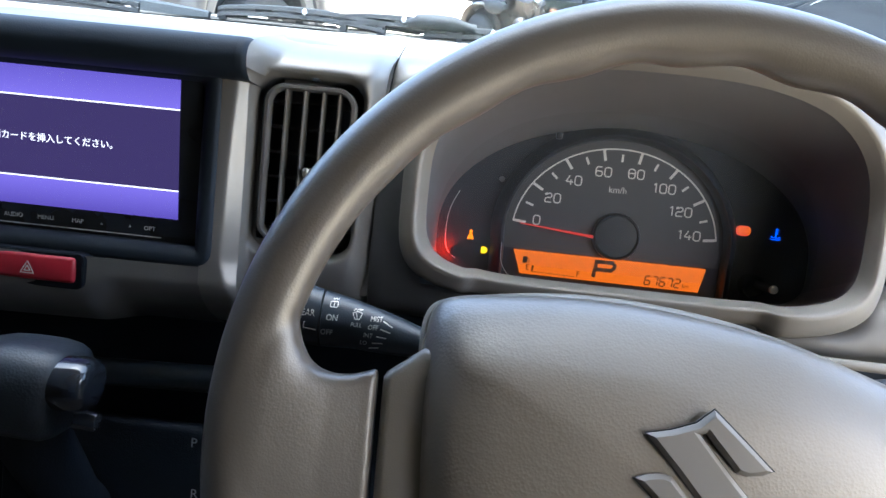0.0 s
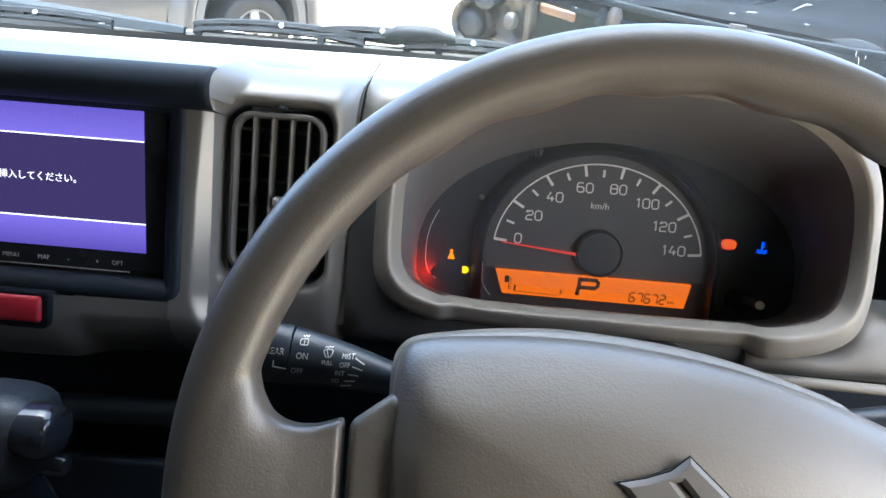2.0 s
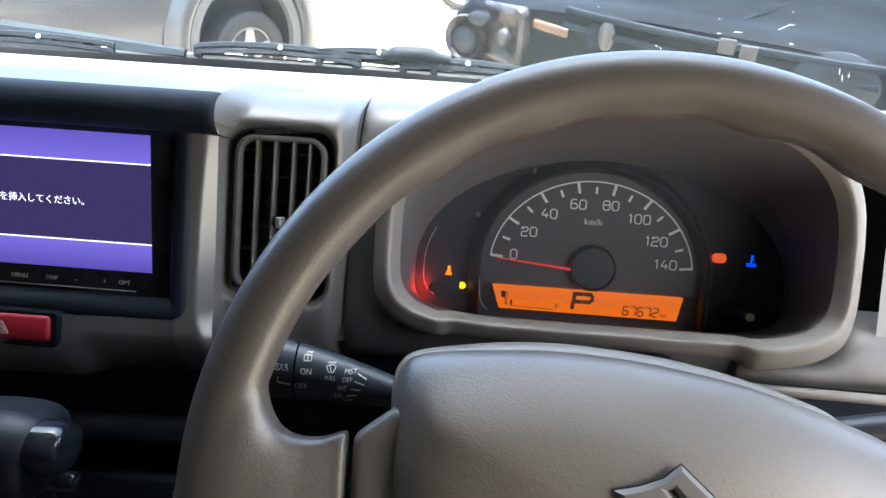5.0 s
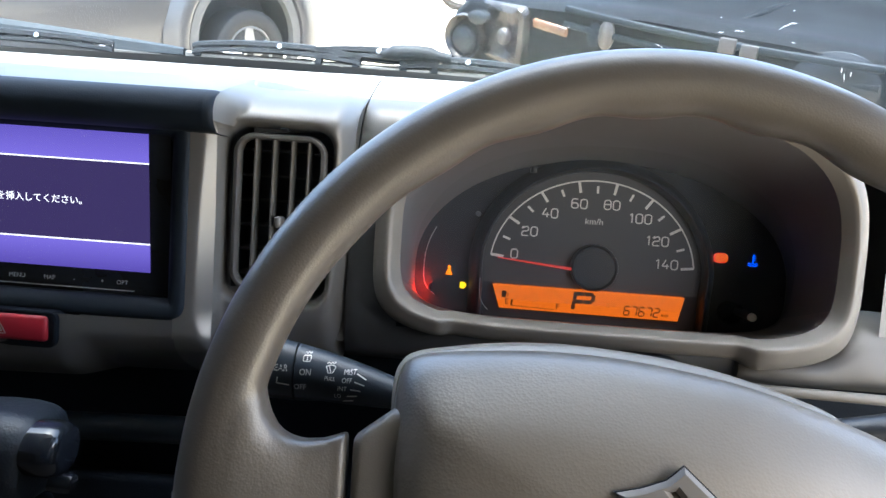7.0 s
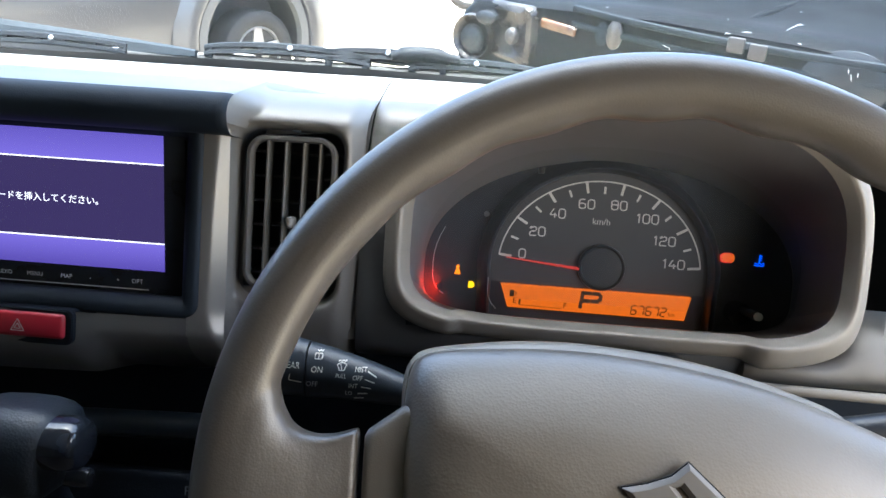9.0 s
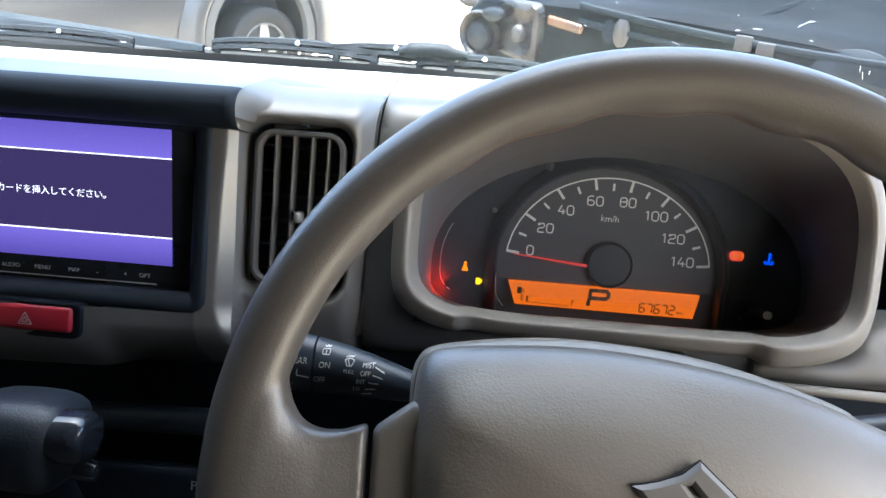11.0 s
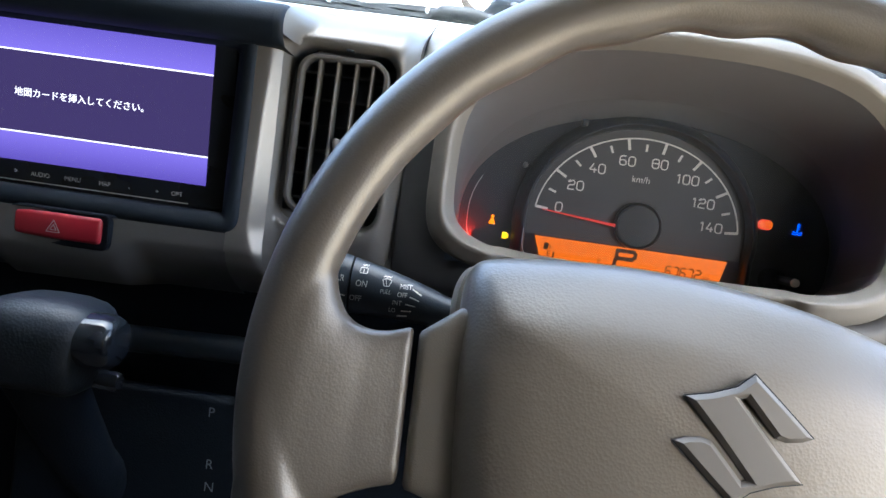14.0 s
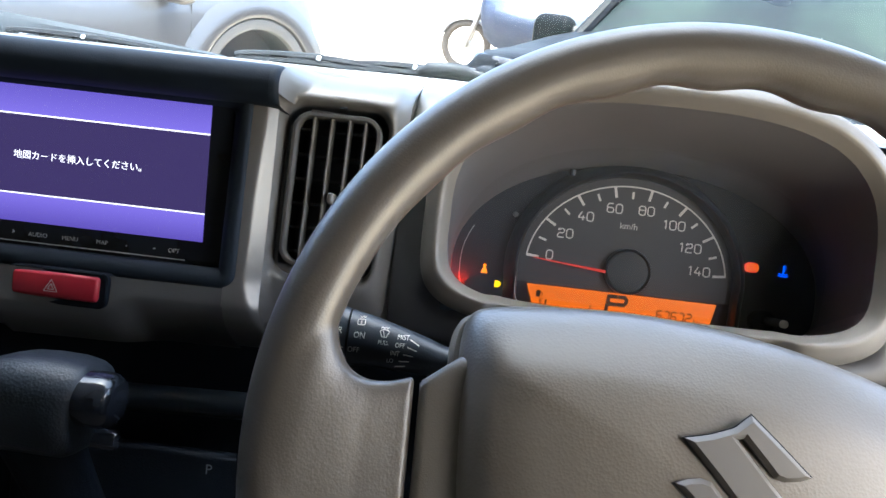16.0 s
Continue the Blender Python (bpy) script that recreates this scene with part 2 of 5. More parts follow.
def strip(path, width, thick, place, bm=None):
    """A printed line: a thin ribbon along points (x, z), laid on a surface by place(x, z, lift)."""
    bm = bm or bmesh.new()
    n = len(path)
    for i in range(n - 1):
        (x0, z0), (x1, z1) = path[i], path[i + 1]
        l = math.hypot(x1 - x0, z1 - z0) or 1e-6
        ox, oz = -(z1 - z0) / l * width / 2, (x1 - x0) / l * width / 2
        quad = [(x0 - ox, z0 - oz), (x1 - ox, z1 - oz), (x1 + ox, z1 + oz), (x0 + ox, z0 + oz)]
        low, top = [bm.verts.new(place(x, z, 0.0)) for x, z in quad], [bm.verts.new(place(x, z, thick)) for x, z in quad]
        bm.faces.new(top)
        for a in range(4):
            b = (a + 1) % 4
            bm.faces.new((low[a], low[b], top[b], top[a]))
    return bm


def writing(text, size, place, cx, cz, align="CENTER", bm=None, squeeze=1.0, slant=0.0, lift=0.0002):
    """Letters of the built-in font, laid on a surface by place(x, z, lift)."""
    cu = bpy.data.curves.new("letters", "FONT")
    cu.body, cu.size, cu.align_x, cu.align_y, cu.resolution_u = text, size, align, "CENTER", 3
    ob = new("letters", cu)
    bpy.context.view_layer.update()
    me = bpy.data.meshes.new_from_object(ob.evaluated_get(bpy.context.evaluated_depsgraph_get()))
    bm = bm or bmesh.new()
    vs = [bm.verts.new(place(cx + v.co.x * squeeze + v.co.y * slant, cz + v.co.y, lift)) for v in me.vertices]
    for f in me.polygons:
        if len(set(f.vertices)) > 2:
            try:
                bm.faces.new([vs[i] for i in f.vertices])
            except ValueError:
                pass
    bpy.data.objects.remove(ob)
    bpy.data.curves.remove(cu)
    bpy.data.meshes.remove(me)
    return bm


def at_plane(y):
    return lambda x, z, lift: (x, y - lift, z)


def lean(y, z):
    """The centre of the dashboard leans: its foot lies farther than its head."""
    return y + (0.048 - z) * 0.12


def on_lean(y):
    return lambda x, z, lift: (x, lean(y, z) - lift, z)


# ---- the van's shell (plain walls that close the place) ----
def structure(name, bm, mat, label, m=None, sharp=40.0):
    bmesh.ops.recalc_face_normals(bm, faces=bm.faces)
    for f in bm.faces:
        f.smooth = True
    for e in bm.edges:
        if e.calc_face_angle(0.0) > radians(sharp):
            e.smooth = False
    me = bpy.data.meshes.new(name)
    bm.to_mesh(me)
    bm.free()
    me.materials.append(mat)
    ob = new(name, me)
    if m is not None:
        ob.matrix_world = m
    return tagged(ob, label, name.split("_")[0], kind="structure")


LINING = material("cabin_lining", (0.09, 0.087, 0.08), 0.7, grain=0.3, grain_size=0.002, mottle=0.1, mottle_size=0.2)
HEADLINER = material("roof_lining", (0.13, 0.124, 0.115), 0.8, grain=0.3, grain_size=0.002, mottle=0.08, mottle_size=0.2)
CARPET = material("cabin_floor_mat", (0.07, 0.068, 0.065), 0.9, grain=0.6, grain_size=0.004, mottle=0.3, mottle_size=0.1)
X0, X1, YB, ZF, ZR = -0.84, 0.42, -1.6, 0.62, 1.76  # cabin sides, rear, floor, roof


def side_wall(name, x, out):
    """A cabin side with a window opening through it."""
    bm = bmesh.new()
    t = 0.05 * out
    sill = 0.97
    holes = ((YB, 0.92, ZF - 0.1, sill), (YB, 0.50, 1.43, ZR), (YB, -0.13, sill, 1.43), (0.52, 0.92, sill, 1.05)) if out > 0 else ((YB, 0.60, ZF - 0.1, ZR), (0.60, 0.92, ZF - 0.1, 1.06))
    for y0, y1, z0, z1 in holes:
        box(x + t / 2, (y0 + y1) / 2, (z0 + z1) / 2, abs(t), y1 - y0, z1 - z0, bm=bm)
    return structure(name, bm, LINING, "plain grey cabin side wall")


side_wall("wall_left", X0, -1)
side_wall("wall_right", X1, 1)
structure("wall_rear", box((X0 + X1) / 2, YB - 0.025, (ZF + ZR) / 2, X1 - X0 + 0.1, 0.05, ZR - ZF + 0.1), LINING, "plain grey rear wall of the cabin")
structure("ceiling", box((X0 + X1) / 2, (YB + 0.47) / 2, ZR + 0.025, X1 - X0 + 0.1, 0.47 - YB, 0.05, 0.01), HEADLINER, "pale grey cabin roof lining")
structure("floor", box((X0 + X1) / 2, (YB + 0.95) / 2, ZF - 0.02, X1 - X0, 0.95 - YB, 0.04), CARPET, "dark carpeted cabin floor")
structure("wall_front", box((X0 + X1) / 2, 0.93, 0.80, X1 - X0 + 0.1, 0.04, 0.46), DARK, "dark bulkhead below the windscreen")

# windscreen: a bowed pane that leans back
SCREEN_FOOT, SCREEN_HEAD = (0.725, 1.100), (0.47, 1.745)


def glass_point(u, v):
    x = X0 + (X1 - X0) * u
    bow = 0.10 * (1 - (2 * u - 1) ** 2) - 0.10
    return (x, SCREEN_FOOT[0] + (SCREEN_HEAD[0] - SCREEN_FOOT[0]) * v + bow * (1 - 0.4 * v), SCREEN_FOOT[1] + (SCREEN_HEAD[1] - SCREEN_FOOT[1]) * v)


windscreen = structure("window_1", loft([[glass_point(i / 24, v / 8) for i in range(25)] for v in range(9)], closed=False), WINDSCREEN, "clear laminated windscreen with a few scratches")
frit = loft([[Vector(glass_point(i / 24, v)) + Vector((0, -0.003, 0)) for i in range(25)] for v in (-0.02, 0.0, 0.025, 0.052)], closed=False)
structure("trim_windscreen", frit, BLACK, "black border at the foot of the windscreen")
windscreen.visible_shadow = False
if windscreen.data.polygons[0].normal.y > 0:
    windscreen.data.flip_normals()
for side in (0, 1):
    pts = [glass_point(side, v / 8) for v in range(9)]
    structure("pillar_" + ("left", "right")[side], tube([Vector(p) + Vector(((0.03, -0.03)[side] * 0.3, 0, 0)) for p in pts], 0.035, 10), LINING, "grey windscreen pillar trim")

# scratches and specks in the windscreen
for u, v, du, dv in ((0.867, 0.1611, 0.006, 0.0098), (0.8711, 0.1690, 0.0045, 0.0015), (0.9117, 0.1197, 0.0014, -0.0085), (0.9145, 0.1120, 0.0022, -0.0100), (0.9182, 0.1150, 0.0006, -0.0060), (0.8311, 0.1493, 0.0035, 0.0015), (0.8410, 0.1535, 0.0060, 0.0010), (0.7944, 0.1263, 0.0030, -0.0018), (0.7985, 0.1240, 0.0012, -0.0030), (0.8298, 0.1685, 0.0010, 0.0012), (0.8767, 0.1452, 0.0025, 0.0004), (0.7521, 0.1712, 0.0008, 0.0010), (0.7343, 0.1373, 0.0008, 0.0008), (0.8708, 0.1849, 0.0010, 0.0010), (0.9600, 0.1500, 0.0012, 0.0020)):
    a, b = Vector(glass_point(u, v)), Vector(glass_point(u + du, v + dv))
    scratch = tube([a, a + (b - a) * 0.3 + Vector((0, 0, 0.0004)), a + (b - a) * 0.7 - Vector((0, 0, 0.0003)), b], [0.00008, 0.00018, 0.00015, 0.00008], 5)
    part("scratch", scratch, SCRATCH, windscreen, "fine white scratch")

# ---- dashboard ----
dash = thing("dashboard", (-0.1, 0.5, -0.2), "grey moulded plastic van dashboard with a dark lower half", "dashboard")


def along_x(stations, steps=1):
    """A skin through profiles: rows of (x, [(y, z), ...])."""
    return loft([[(x, y, z) for y, z in prof] for x, prof in stations], closed=False)


def profile(pts, n=6):
    return [(p.x, p.y) for p in smooth_path([(y, z, 0) for y, z in pts], n)]


# top panel from the windscreen down to the front edge
TOP = profile([(0.72, 0.100), (0.705, 0.124), (0.66, 0.122), (0.58, 0.112), (0.525, 0.1015), (0.482, 0.083), (0.463, 0.066), (0.456, 0.03), (0.455, -0.02), (0.455, -0.075)], 6)
TOPL = profile([(0.72, 0.100), (0.705, 0.124), (0.66, 0.122), (0.57, 0.110), (0.51, 0.097), (0.46, 0.082), (0.445, 0.060), (0.44, 0.03), (0.445, -0.02), (0.455, -0.09)], 6)


def blend(a, b, k):
    return [((1 - k) * y0 + k * y1, (1 - k) * z0 + k * z1) for (y0, z0), (y1, z1) in zip(a, b)]


def seam_x(z):
    """The fine seam between the centre panel and the driver's side."""
    return -0.0633 + 0.030 * max(0.0, z) + 0.9 * max(0.0, min(z, 0.09) - 0.05) ** 2


rows = []
for x in (-0.86, -0.6, -0.4, -0.25, -0.16, -0.1358, -0.1345, -0.125, -0.10, -0.08, -0.0703, -0.0625):
    k = min(1, max(0, (x + 0.1345) / 0.05))
    rows.append((x, blend(TOPL, TOP, k)))
bm = loft([[(x, y, z) for y, z in prof] for x, prof in rows[:-1]] + [[(seam_x(z), y, z) for y, z in rows[-1][1]]], closed=False)
hole = [f for f in bm.faces if -0.1358 < f.calc_center_median().x < -0.0703 and -0.050 < f.calc_center_median().z < 0.054]
bmesh.ops.delete(bm, geom=hole, context="FACES")
part("top_panel", bm, GREY, dash, sharp=60)
def beside_seam(prof, dx, dy, x1=None):
    """A panel's edge along the seam."""
    return [(x1 if x1 is not None else seam_x(z) + 0.0002 + dx, y + dy, z) for y, z in prof]


rows = [beside_seam(TOP[:43], 0.0, 0.012), beside_seam(TOP[:43], 0.0002, 0.0015), beside_seam(TOP[:43], 0.001, 0.0), beside_seam(TOP[:43], 0, 0, -0.05), beside_seam(TOP[:43], 0, 0, -0.036)]
part("driver_panel", loft(rows, closed=False), GREY, dash, "grey driver-side panel behind a fine seam", sharp=60)


# Darker than the driver's panel above: shade is put into this colour.
COL = profile([(0.462, 0.0345), (0.4535, 0.028), (0.4500, 0.0), (0.4490, -0.035), (0.4505, -0.062), (0.457, -0.080), (0.469, -0.087)], 5)
part("column_panel", loft([beside_seam(COL, 0.0, 0.015), beside_seam(COL, 0.0003, 0.0012), beside_seam(COL, 0.0012, 0.0), beside_seam(COL, 0, 0, -0.05), beside_seam(COL, 0, 0, -0.03)], closed=False), COLUMNSHADE, dash, "panel beside the steering column, shade put into its dark grey", sharp=60)
APRON = [(y, z) for y, z in COL if z < -0.058]
part("column_apron", along_x([(x, APRON) for x in (-0.0302, 0.0, 0.05, 0.185)]), COLUMNSHADE, dash, "apron under the meter hood in the same shaded grey", sharp=60)
HEADTOP = TOP[:34]
part("meter_top_panel", along_x([(x, TOP[:38]) for x in (-0.036, -0.02)] + [(x, HEADTOP + [TOP[33]] * 4) for x in (-0.005, 0.1, 0.2, 0.27)]), GREY, dash, "grey top panel behind the meter hood", sharp=60)
part("door_side_top", along_x([(x, TOP) for x in (0.27, 0.32, 0.4, 0.42)]), GREY, dash, "grey dashboard end beside the door", sharp=60)


# air vent panel: its front wraps round the vent's opening, rolls back over its head and foot, and walls up towards the display
def vent_x(x, z):
    """The vent's uprights lean a little."""
    return x - 0.030 * (0.047 - z)


def vent_ring(grow, y, r):
    return [(vent_x(x, z), lean(y, z), z) for x, z in rounded(-0.1368 - grow, -0.0722 + grow, -0.0515 - grow, 0.0562 + grow, max(r + grow, 0.002), 8)]


def vent_panel_y(x, z, d):
    y = lean(0.4290, z)
    if z > 0.0575:
        k = min(1.0, (z - 0.0575) / 0.0262)
        y += 0.050 * (1 - math.sqrt(1 - k * k)) + 0.012 * k
    if z < -0.056:
        y += 0.024 * ((-0.056 - z) / 0.045) ** 2
    u = (x - vent_x(-0.0722, z)) / max(0.002, seam_x(z) - vent_x(-0.0722, z))
    if u > 0:
        y += 0.017 * min(1.0, u) ** 2
    w = vent_x(-0.1368, z) - x
    if w > 0:
        y -= 0.0145 * (1 - math.exp(-w / 0.0016)) * step(0.088, 0.058, z)
    elif z > 0.050:
        y -= 0.0145 * math.exp(w / 0.005) * step(0.050, 0.062, z) * step(0.090, 0.062, z) * 0.6
    return y + 0.0045 * max(0.0, 1 - d / 0.0035) ** 2


def step(a, b, x):
    k = min(1.0, max(0.0, (x - a) / (b - a)))
    return k * k * (3 - 2 * k)


rings = [vent_ring(-0.001, 0.4385, 0.013), vent_ring(-0.0006, 0.4345, 0.013)]
for d in (0.0, 0.0005, 0.0011, 0.0018, 0.0026, 0.0036, 0.005, 0.007, 0.0095, 0.0125, 0.016, 0.020, 0.0245, 0.030, 0.036, 0.043):
    ring = []
    for x, y, z in vent_ring(d, 0.43, 0.013 * max(0.0, 1 - d / 0.03)):
        z = min(0.0832, max(-0.100, z))
        x = min(seam_x(z), max(vent_x(-0.1368, z) - 0.0085, x))
        ring.append((x, vent_panel_y(x, z, d), z))
    rings.append(ring)
bm = loft(rings)
bmesh.ops.remove_doubles(bm, verts=bm.verts[:], dist=2e-5)
part("vent_panel", bm, GREY, dash, "grey moulded panel round the air vent", sharp=70)


def resample(pts, n):
    """n points (y, z) at even steps along a line."""
    at = np.concatenate(([0.0], np.cumsum([math.dist(a, b) for a, b in zip(pts, pts[1:])])))
    return [(float(np.interp(t, at, [p[0] for p in pts])), float(np.interp(t, at, [p[1] for p in pts]))) for t in np.linspace(0, at[-1], n)]


# brow over the display and the painted surround below it
def brow_profile(x, k):
    """k: 1 along the brow, falling to 0 at its rounded end."""
    s = 0.012 * (1 - k)
    return [(x, y, z) for y, z in profile([(0.56, 0.1075), (0.50, 0.0945), (0.45, 0.0820), (0.418 + s, 0.0745), (0.4035 + s, 0.0695 - s * 0.3), (0.3985 + s, 0.0615), (0.3995 + s, 0.0545), (0.4045 + s, 0.0495), (0.414, 0.0478), (0.45, 0.0478)], 4)]


ends = [(-0.86, 1), (-0.4, 1), (-0.25, 1), (-0.155, 1), (-0.147, 1.0), (-0.1405, 1.0), (-0.1378, 0.97), (-0.1362, 0.90), (-0.1350, 0.76)]
rows = [brow_profile(x, k) for x, k in ends]
part("brow", loft([r[:15] for r in rows], closed=False), GREY, dash, "grey brow over the display", sharp=60)
part("fascia", loft([r[14:] for r in rows[:6]], closed=False), NAVY, dash, "black fascia under the brow", sharp=60)
part("brow_end", loft([r[14:] for r in rows[5:]], closed=False), NAVY, dash, "black rounded end of the fascia", sharp=50)
# hollow from the brow's end down to the nose of the vent panel
high = resample([(y, z) for x, y, z in rows[-1] if z > 0.0535], 30)
nose = resample([(0.56, 0.1050), (0.52, 0.0975), (0.495, 0.0890)] + [(vent_panel_y(-0.119, z, 0.02) - 0.0006, z + 0.0003) for z in np.linspace(0.0830, 0.0535, 16)], 30)
hollow = []
for i in range(17):
    k = i / 16
    w = 1 - (1 - k) ** 2.6
    hollow.append([(rows[-1][0][0] + (0.0170 - 0.013 * step(0.070, 0.0535, z1)) * k, y0 + (y1 - y0) * w, z0 + (z1 - z0) * w) for (y0, z0), (y1, z1) in zip(high, nose)])
part("brow_hollow", loft(hollow, closed=False), GREY, dash, "grey hollow between brow and vent", sharp=70)


def frame_y(x, z):
    """The painted frame: nearly flat beside the display, then turning away past a soft ridge; its foot rolls under."""
    ridge = -0.1455 + 0.031 * min(0.0, z - 0.0) * 0.5 + 0.045 * max(0.0, z) + 2.2 * max(0.0, -0.056 - z) ** 1.5
    y = 0.4178 + 0.02 * (0.05 - z)
    k = x - ridge
    y += -0.0045 + 0.10 * k + 0.42 * (k + math.sqrt(k * k + 0.0014 ** 2))
    lobe = 0.010 * step(-0.300, -0.286, x) * (1 - step(-0.222, -0.205, x))
    under = max(0.0, -0.0725 - lobe - z)
    return y + 40.0 * under ** 2 + 0.35 * under


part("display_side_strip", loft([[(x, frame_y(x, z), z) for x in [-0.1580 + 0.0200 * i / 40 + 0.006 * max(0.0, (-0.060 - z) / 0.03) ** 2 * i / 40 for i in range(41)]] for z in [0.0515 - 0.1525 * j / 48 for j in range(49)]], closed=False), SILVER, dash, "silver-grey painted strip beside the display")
# Lower run of the same frame; its darker grey stands in for shade.
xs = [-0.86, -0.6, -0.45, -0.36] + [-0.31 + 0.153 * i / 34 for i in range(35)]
part("display_lower_strip", loft([[(x, frame_y(x, z), z) for x in xs] for z in [-0.0620 - 0.042 * j / 26 for j in range(27)]], closed=False), FRAMESHADE, dash, "frame strip below the display, darkened in its colour for shade")

# dark lower half with a rounded ledge
LOW = profile([(0.476, -0.076), (0.470, -0.090), (0.47, -0.12), (0.465, -0.20), (0.45, -0.32), (0.46, -0.46)], 5)
part("lower_panel", along_x([(x, LOW) for x in (-0.86, -0.4, 0.0, 0.42)]), DARK, dash, "black lower dashboard panel")
part("ledge", tube([(-0.5, 0.438, -0.141), (-0.3, 0.438, -0.141), (-0.15, 0.438, -0.1355), (-0.118, 0.440, -0.135)], 0.0085, 16), LEDGE, dash, "smooth black ledge")
# panel below the meter, on the door side
RP = profile([(0.50, -0.036), (0.466, -0.041), (0.452, -0.049), (0.446, -0.061), (0.446, -0.074), (0.458, -0.082)], 5)
UNDER = profile([(0.47, -0.064), (0.452, -0.0655), (0.4465, -0.069), (0.446, -0.074), (0.450, -0.0795), (0.458, -0.082)], 5)
ledge = [(0.181, [(y + 0.012, z) for y, z in UNDER]), (0.184, [(y + 0.003, z) for y, z in UNDER]), (0.189, UNDER), (0.232, UNDER), (0.241, blend(UNDER, RP, 0.15)), (0.249, blend(UNDER, RP, 0.5)), (0.255, blend(UNDER, RP, 0.85)), (0.262, RP), (0.30, RP), (0.37, RP), (0.42, RP)]
part("door_side_panel", along_x(ledge), LOWBEIGE, dash, "beige-grey panel below and beside the meter")
part("pocket_lip", tube([(0.10, 0.452, -0.0805), (0.20, 0.440, -0.0815), (0.30, 0.436, -0.082), (0.42, 0.436, -0.082)], 0.0032, 10), BEIGE, dash, "beige lip of an open pocket")


# ---- meter hood and instrument cluster ----
def dring(cx, a, zc, top, bot, n_top, n_bot, y, count=72, lift=0.0):
    """A ring with an arched head and a flatter foot."""
    out = []
    for i in range(count):
        t = 2 * math.pi * i / count
        c, s = math.cos(t), math.sin(t)
        n = n_top if s > 0 else n_bot
        x = cx + a * math.copysign(abs(c) ** (2 / n), c)
        z = zc + (top if s > 0 else bot) * math.copysign(abs(s) ** (2 / n), s)
        out.append((x, y(x, z) if callable(y) else y, z))
    return out


def hood_lip(g, dy):
    """The hood's edge: its head reaches forward, and its foot is set back above the column."""
    ring = dring(0.104, 0.141 + g, 0.0, 0.0865 + g, 0.0572 + (1.1 if g > 0 else 0.6) * g, 2.7, 5.0, lambda x, z: 0.4315 + dy - 0.10 * max(0, z - 0.02) + 0.18 * max(0, x - 0.20), 180)
    out = []
    for x, y, z in ring:
        low = step(-0.030, -0.050, z)
        notch = step(-0.004, 0.006, x) * (1 - step(0.178, 0.190, x)) * low
        sag = 0.45 * max(0.0, g) * step(0.176, 0.192, x) * low
        out.append((x, y + 0.007 * notch, z + 0.0012 * notch - sag))
    return out


cluster = thing("instrument_cluster", (0.105, 0.55, -0.06), "instrument cluster with lit speedometer and orange display under a hood", "instrument cluster")
back = dring(0.112, 0.139, -0.030, 0.085, 0.037, 2.05, 5.0, 0.5455, 180)
inner = [[tuple(p[k] * (1 - f) + q[k] * f for k in range(3)) for p, q in zip(hood_lip(-0.0075, 0.010), back)] for f in (0, 0.15, 0.35, 0.6, 0.85, 1.0)]
part("hood", loft([hood_lip(0.016, 0.14), hood_lip(0.011, 0.06), hood_lip(0.0092, 0.022), hood_lip(0.0089, 0.0100), hood_lip(0.0080, 0.0062), hood_lip(0.0050, 0.0036), hood_lip(0.0018, 0.0010), hood_lip(0.0, 0.0), hood_lip(-0.0014, 0.0004), hood_lip(-0.0030, 0.0026), inner[0]]), BEIGE, cluster, "beige-grey moulded meter hood", sharp=75)
wall = [(ring + ring)[172:172 + 107] for ring in inner]
foot = [ring[98:173] for ring in inner]
part("hood_lining", loft(wall, closed=False), HOODSHADE, cluster, "inner wall of the hood, its shade put into a darker colour", sharp=75)
part("hood_floor", loft(foot, closed=False), FLOOR, cluster, "beige-grey floor of the hood", sharp=75)
part("backplate", loft([[(x, 0.547, z) for x, y, z in back], [(x, 0.556, z) for x, y, z in back]], cap0=True, cap1=True), MATT, cluster, "black meter backplate")
HX, HZ, FY = 0.1051, -0.0275, 0.5445  # needle axis, and the depth of the printed face


def face_ring(a, b, y, drop, n=64):
    """The dial's outline: an arch closed by a straight foot."""
    pts = [(HX + a * math.cos(radians(t)), HZ + b * math.sin(radians(t))) for t in np.linspace(-8, 188, n)]
    return [(x, y, z) for x, z in [(HX + a * 0.985, drop)] + pts + [(HX - a * 0.985, drop)]]


part("dial", loft([face_ring(0.0815, 0.0745, FY, -0.0405), face_ring(0.0815, 0.0745, 0.552, -0.0405)], cap0=True, cap1=True), DIAL, cluster, "charcoal dial face")
part("dial_ring", loft([face_ring(0.0815, 0.0745, FY - 0.0004, -0.066), face_ring(0.0822, 0.0755, 0.537, -0.066), face_ring(0.0840, 0.0775, 0.5345, -0.066), face_ring(0.0862, 0.080, 0.5355, -0.066), face_ring(0.092, 0.086, 0.5465, -0.066)], closed=False), BLACK, cluster, "black ring round the dial", sharp=60)
on_face = at_plane(FY)


def dial_point(v, k, a=0.0762, b=0.0680):
    """A place on the dial at a speed, k of the way from the needle's axis to the scale's arc."""
    t = radians(174 - 1.2 * v)
    r = k / math.hypot(math.cos(t) / a, math.sin(t) / b)
    return HX + r * math.cos(t), HZ + r * math.sin(t)


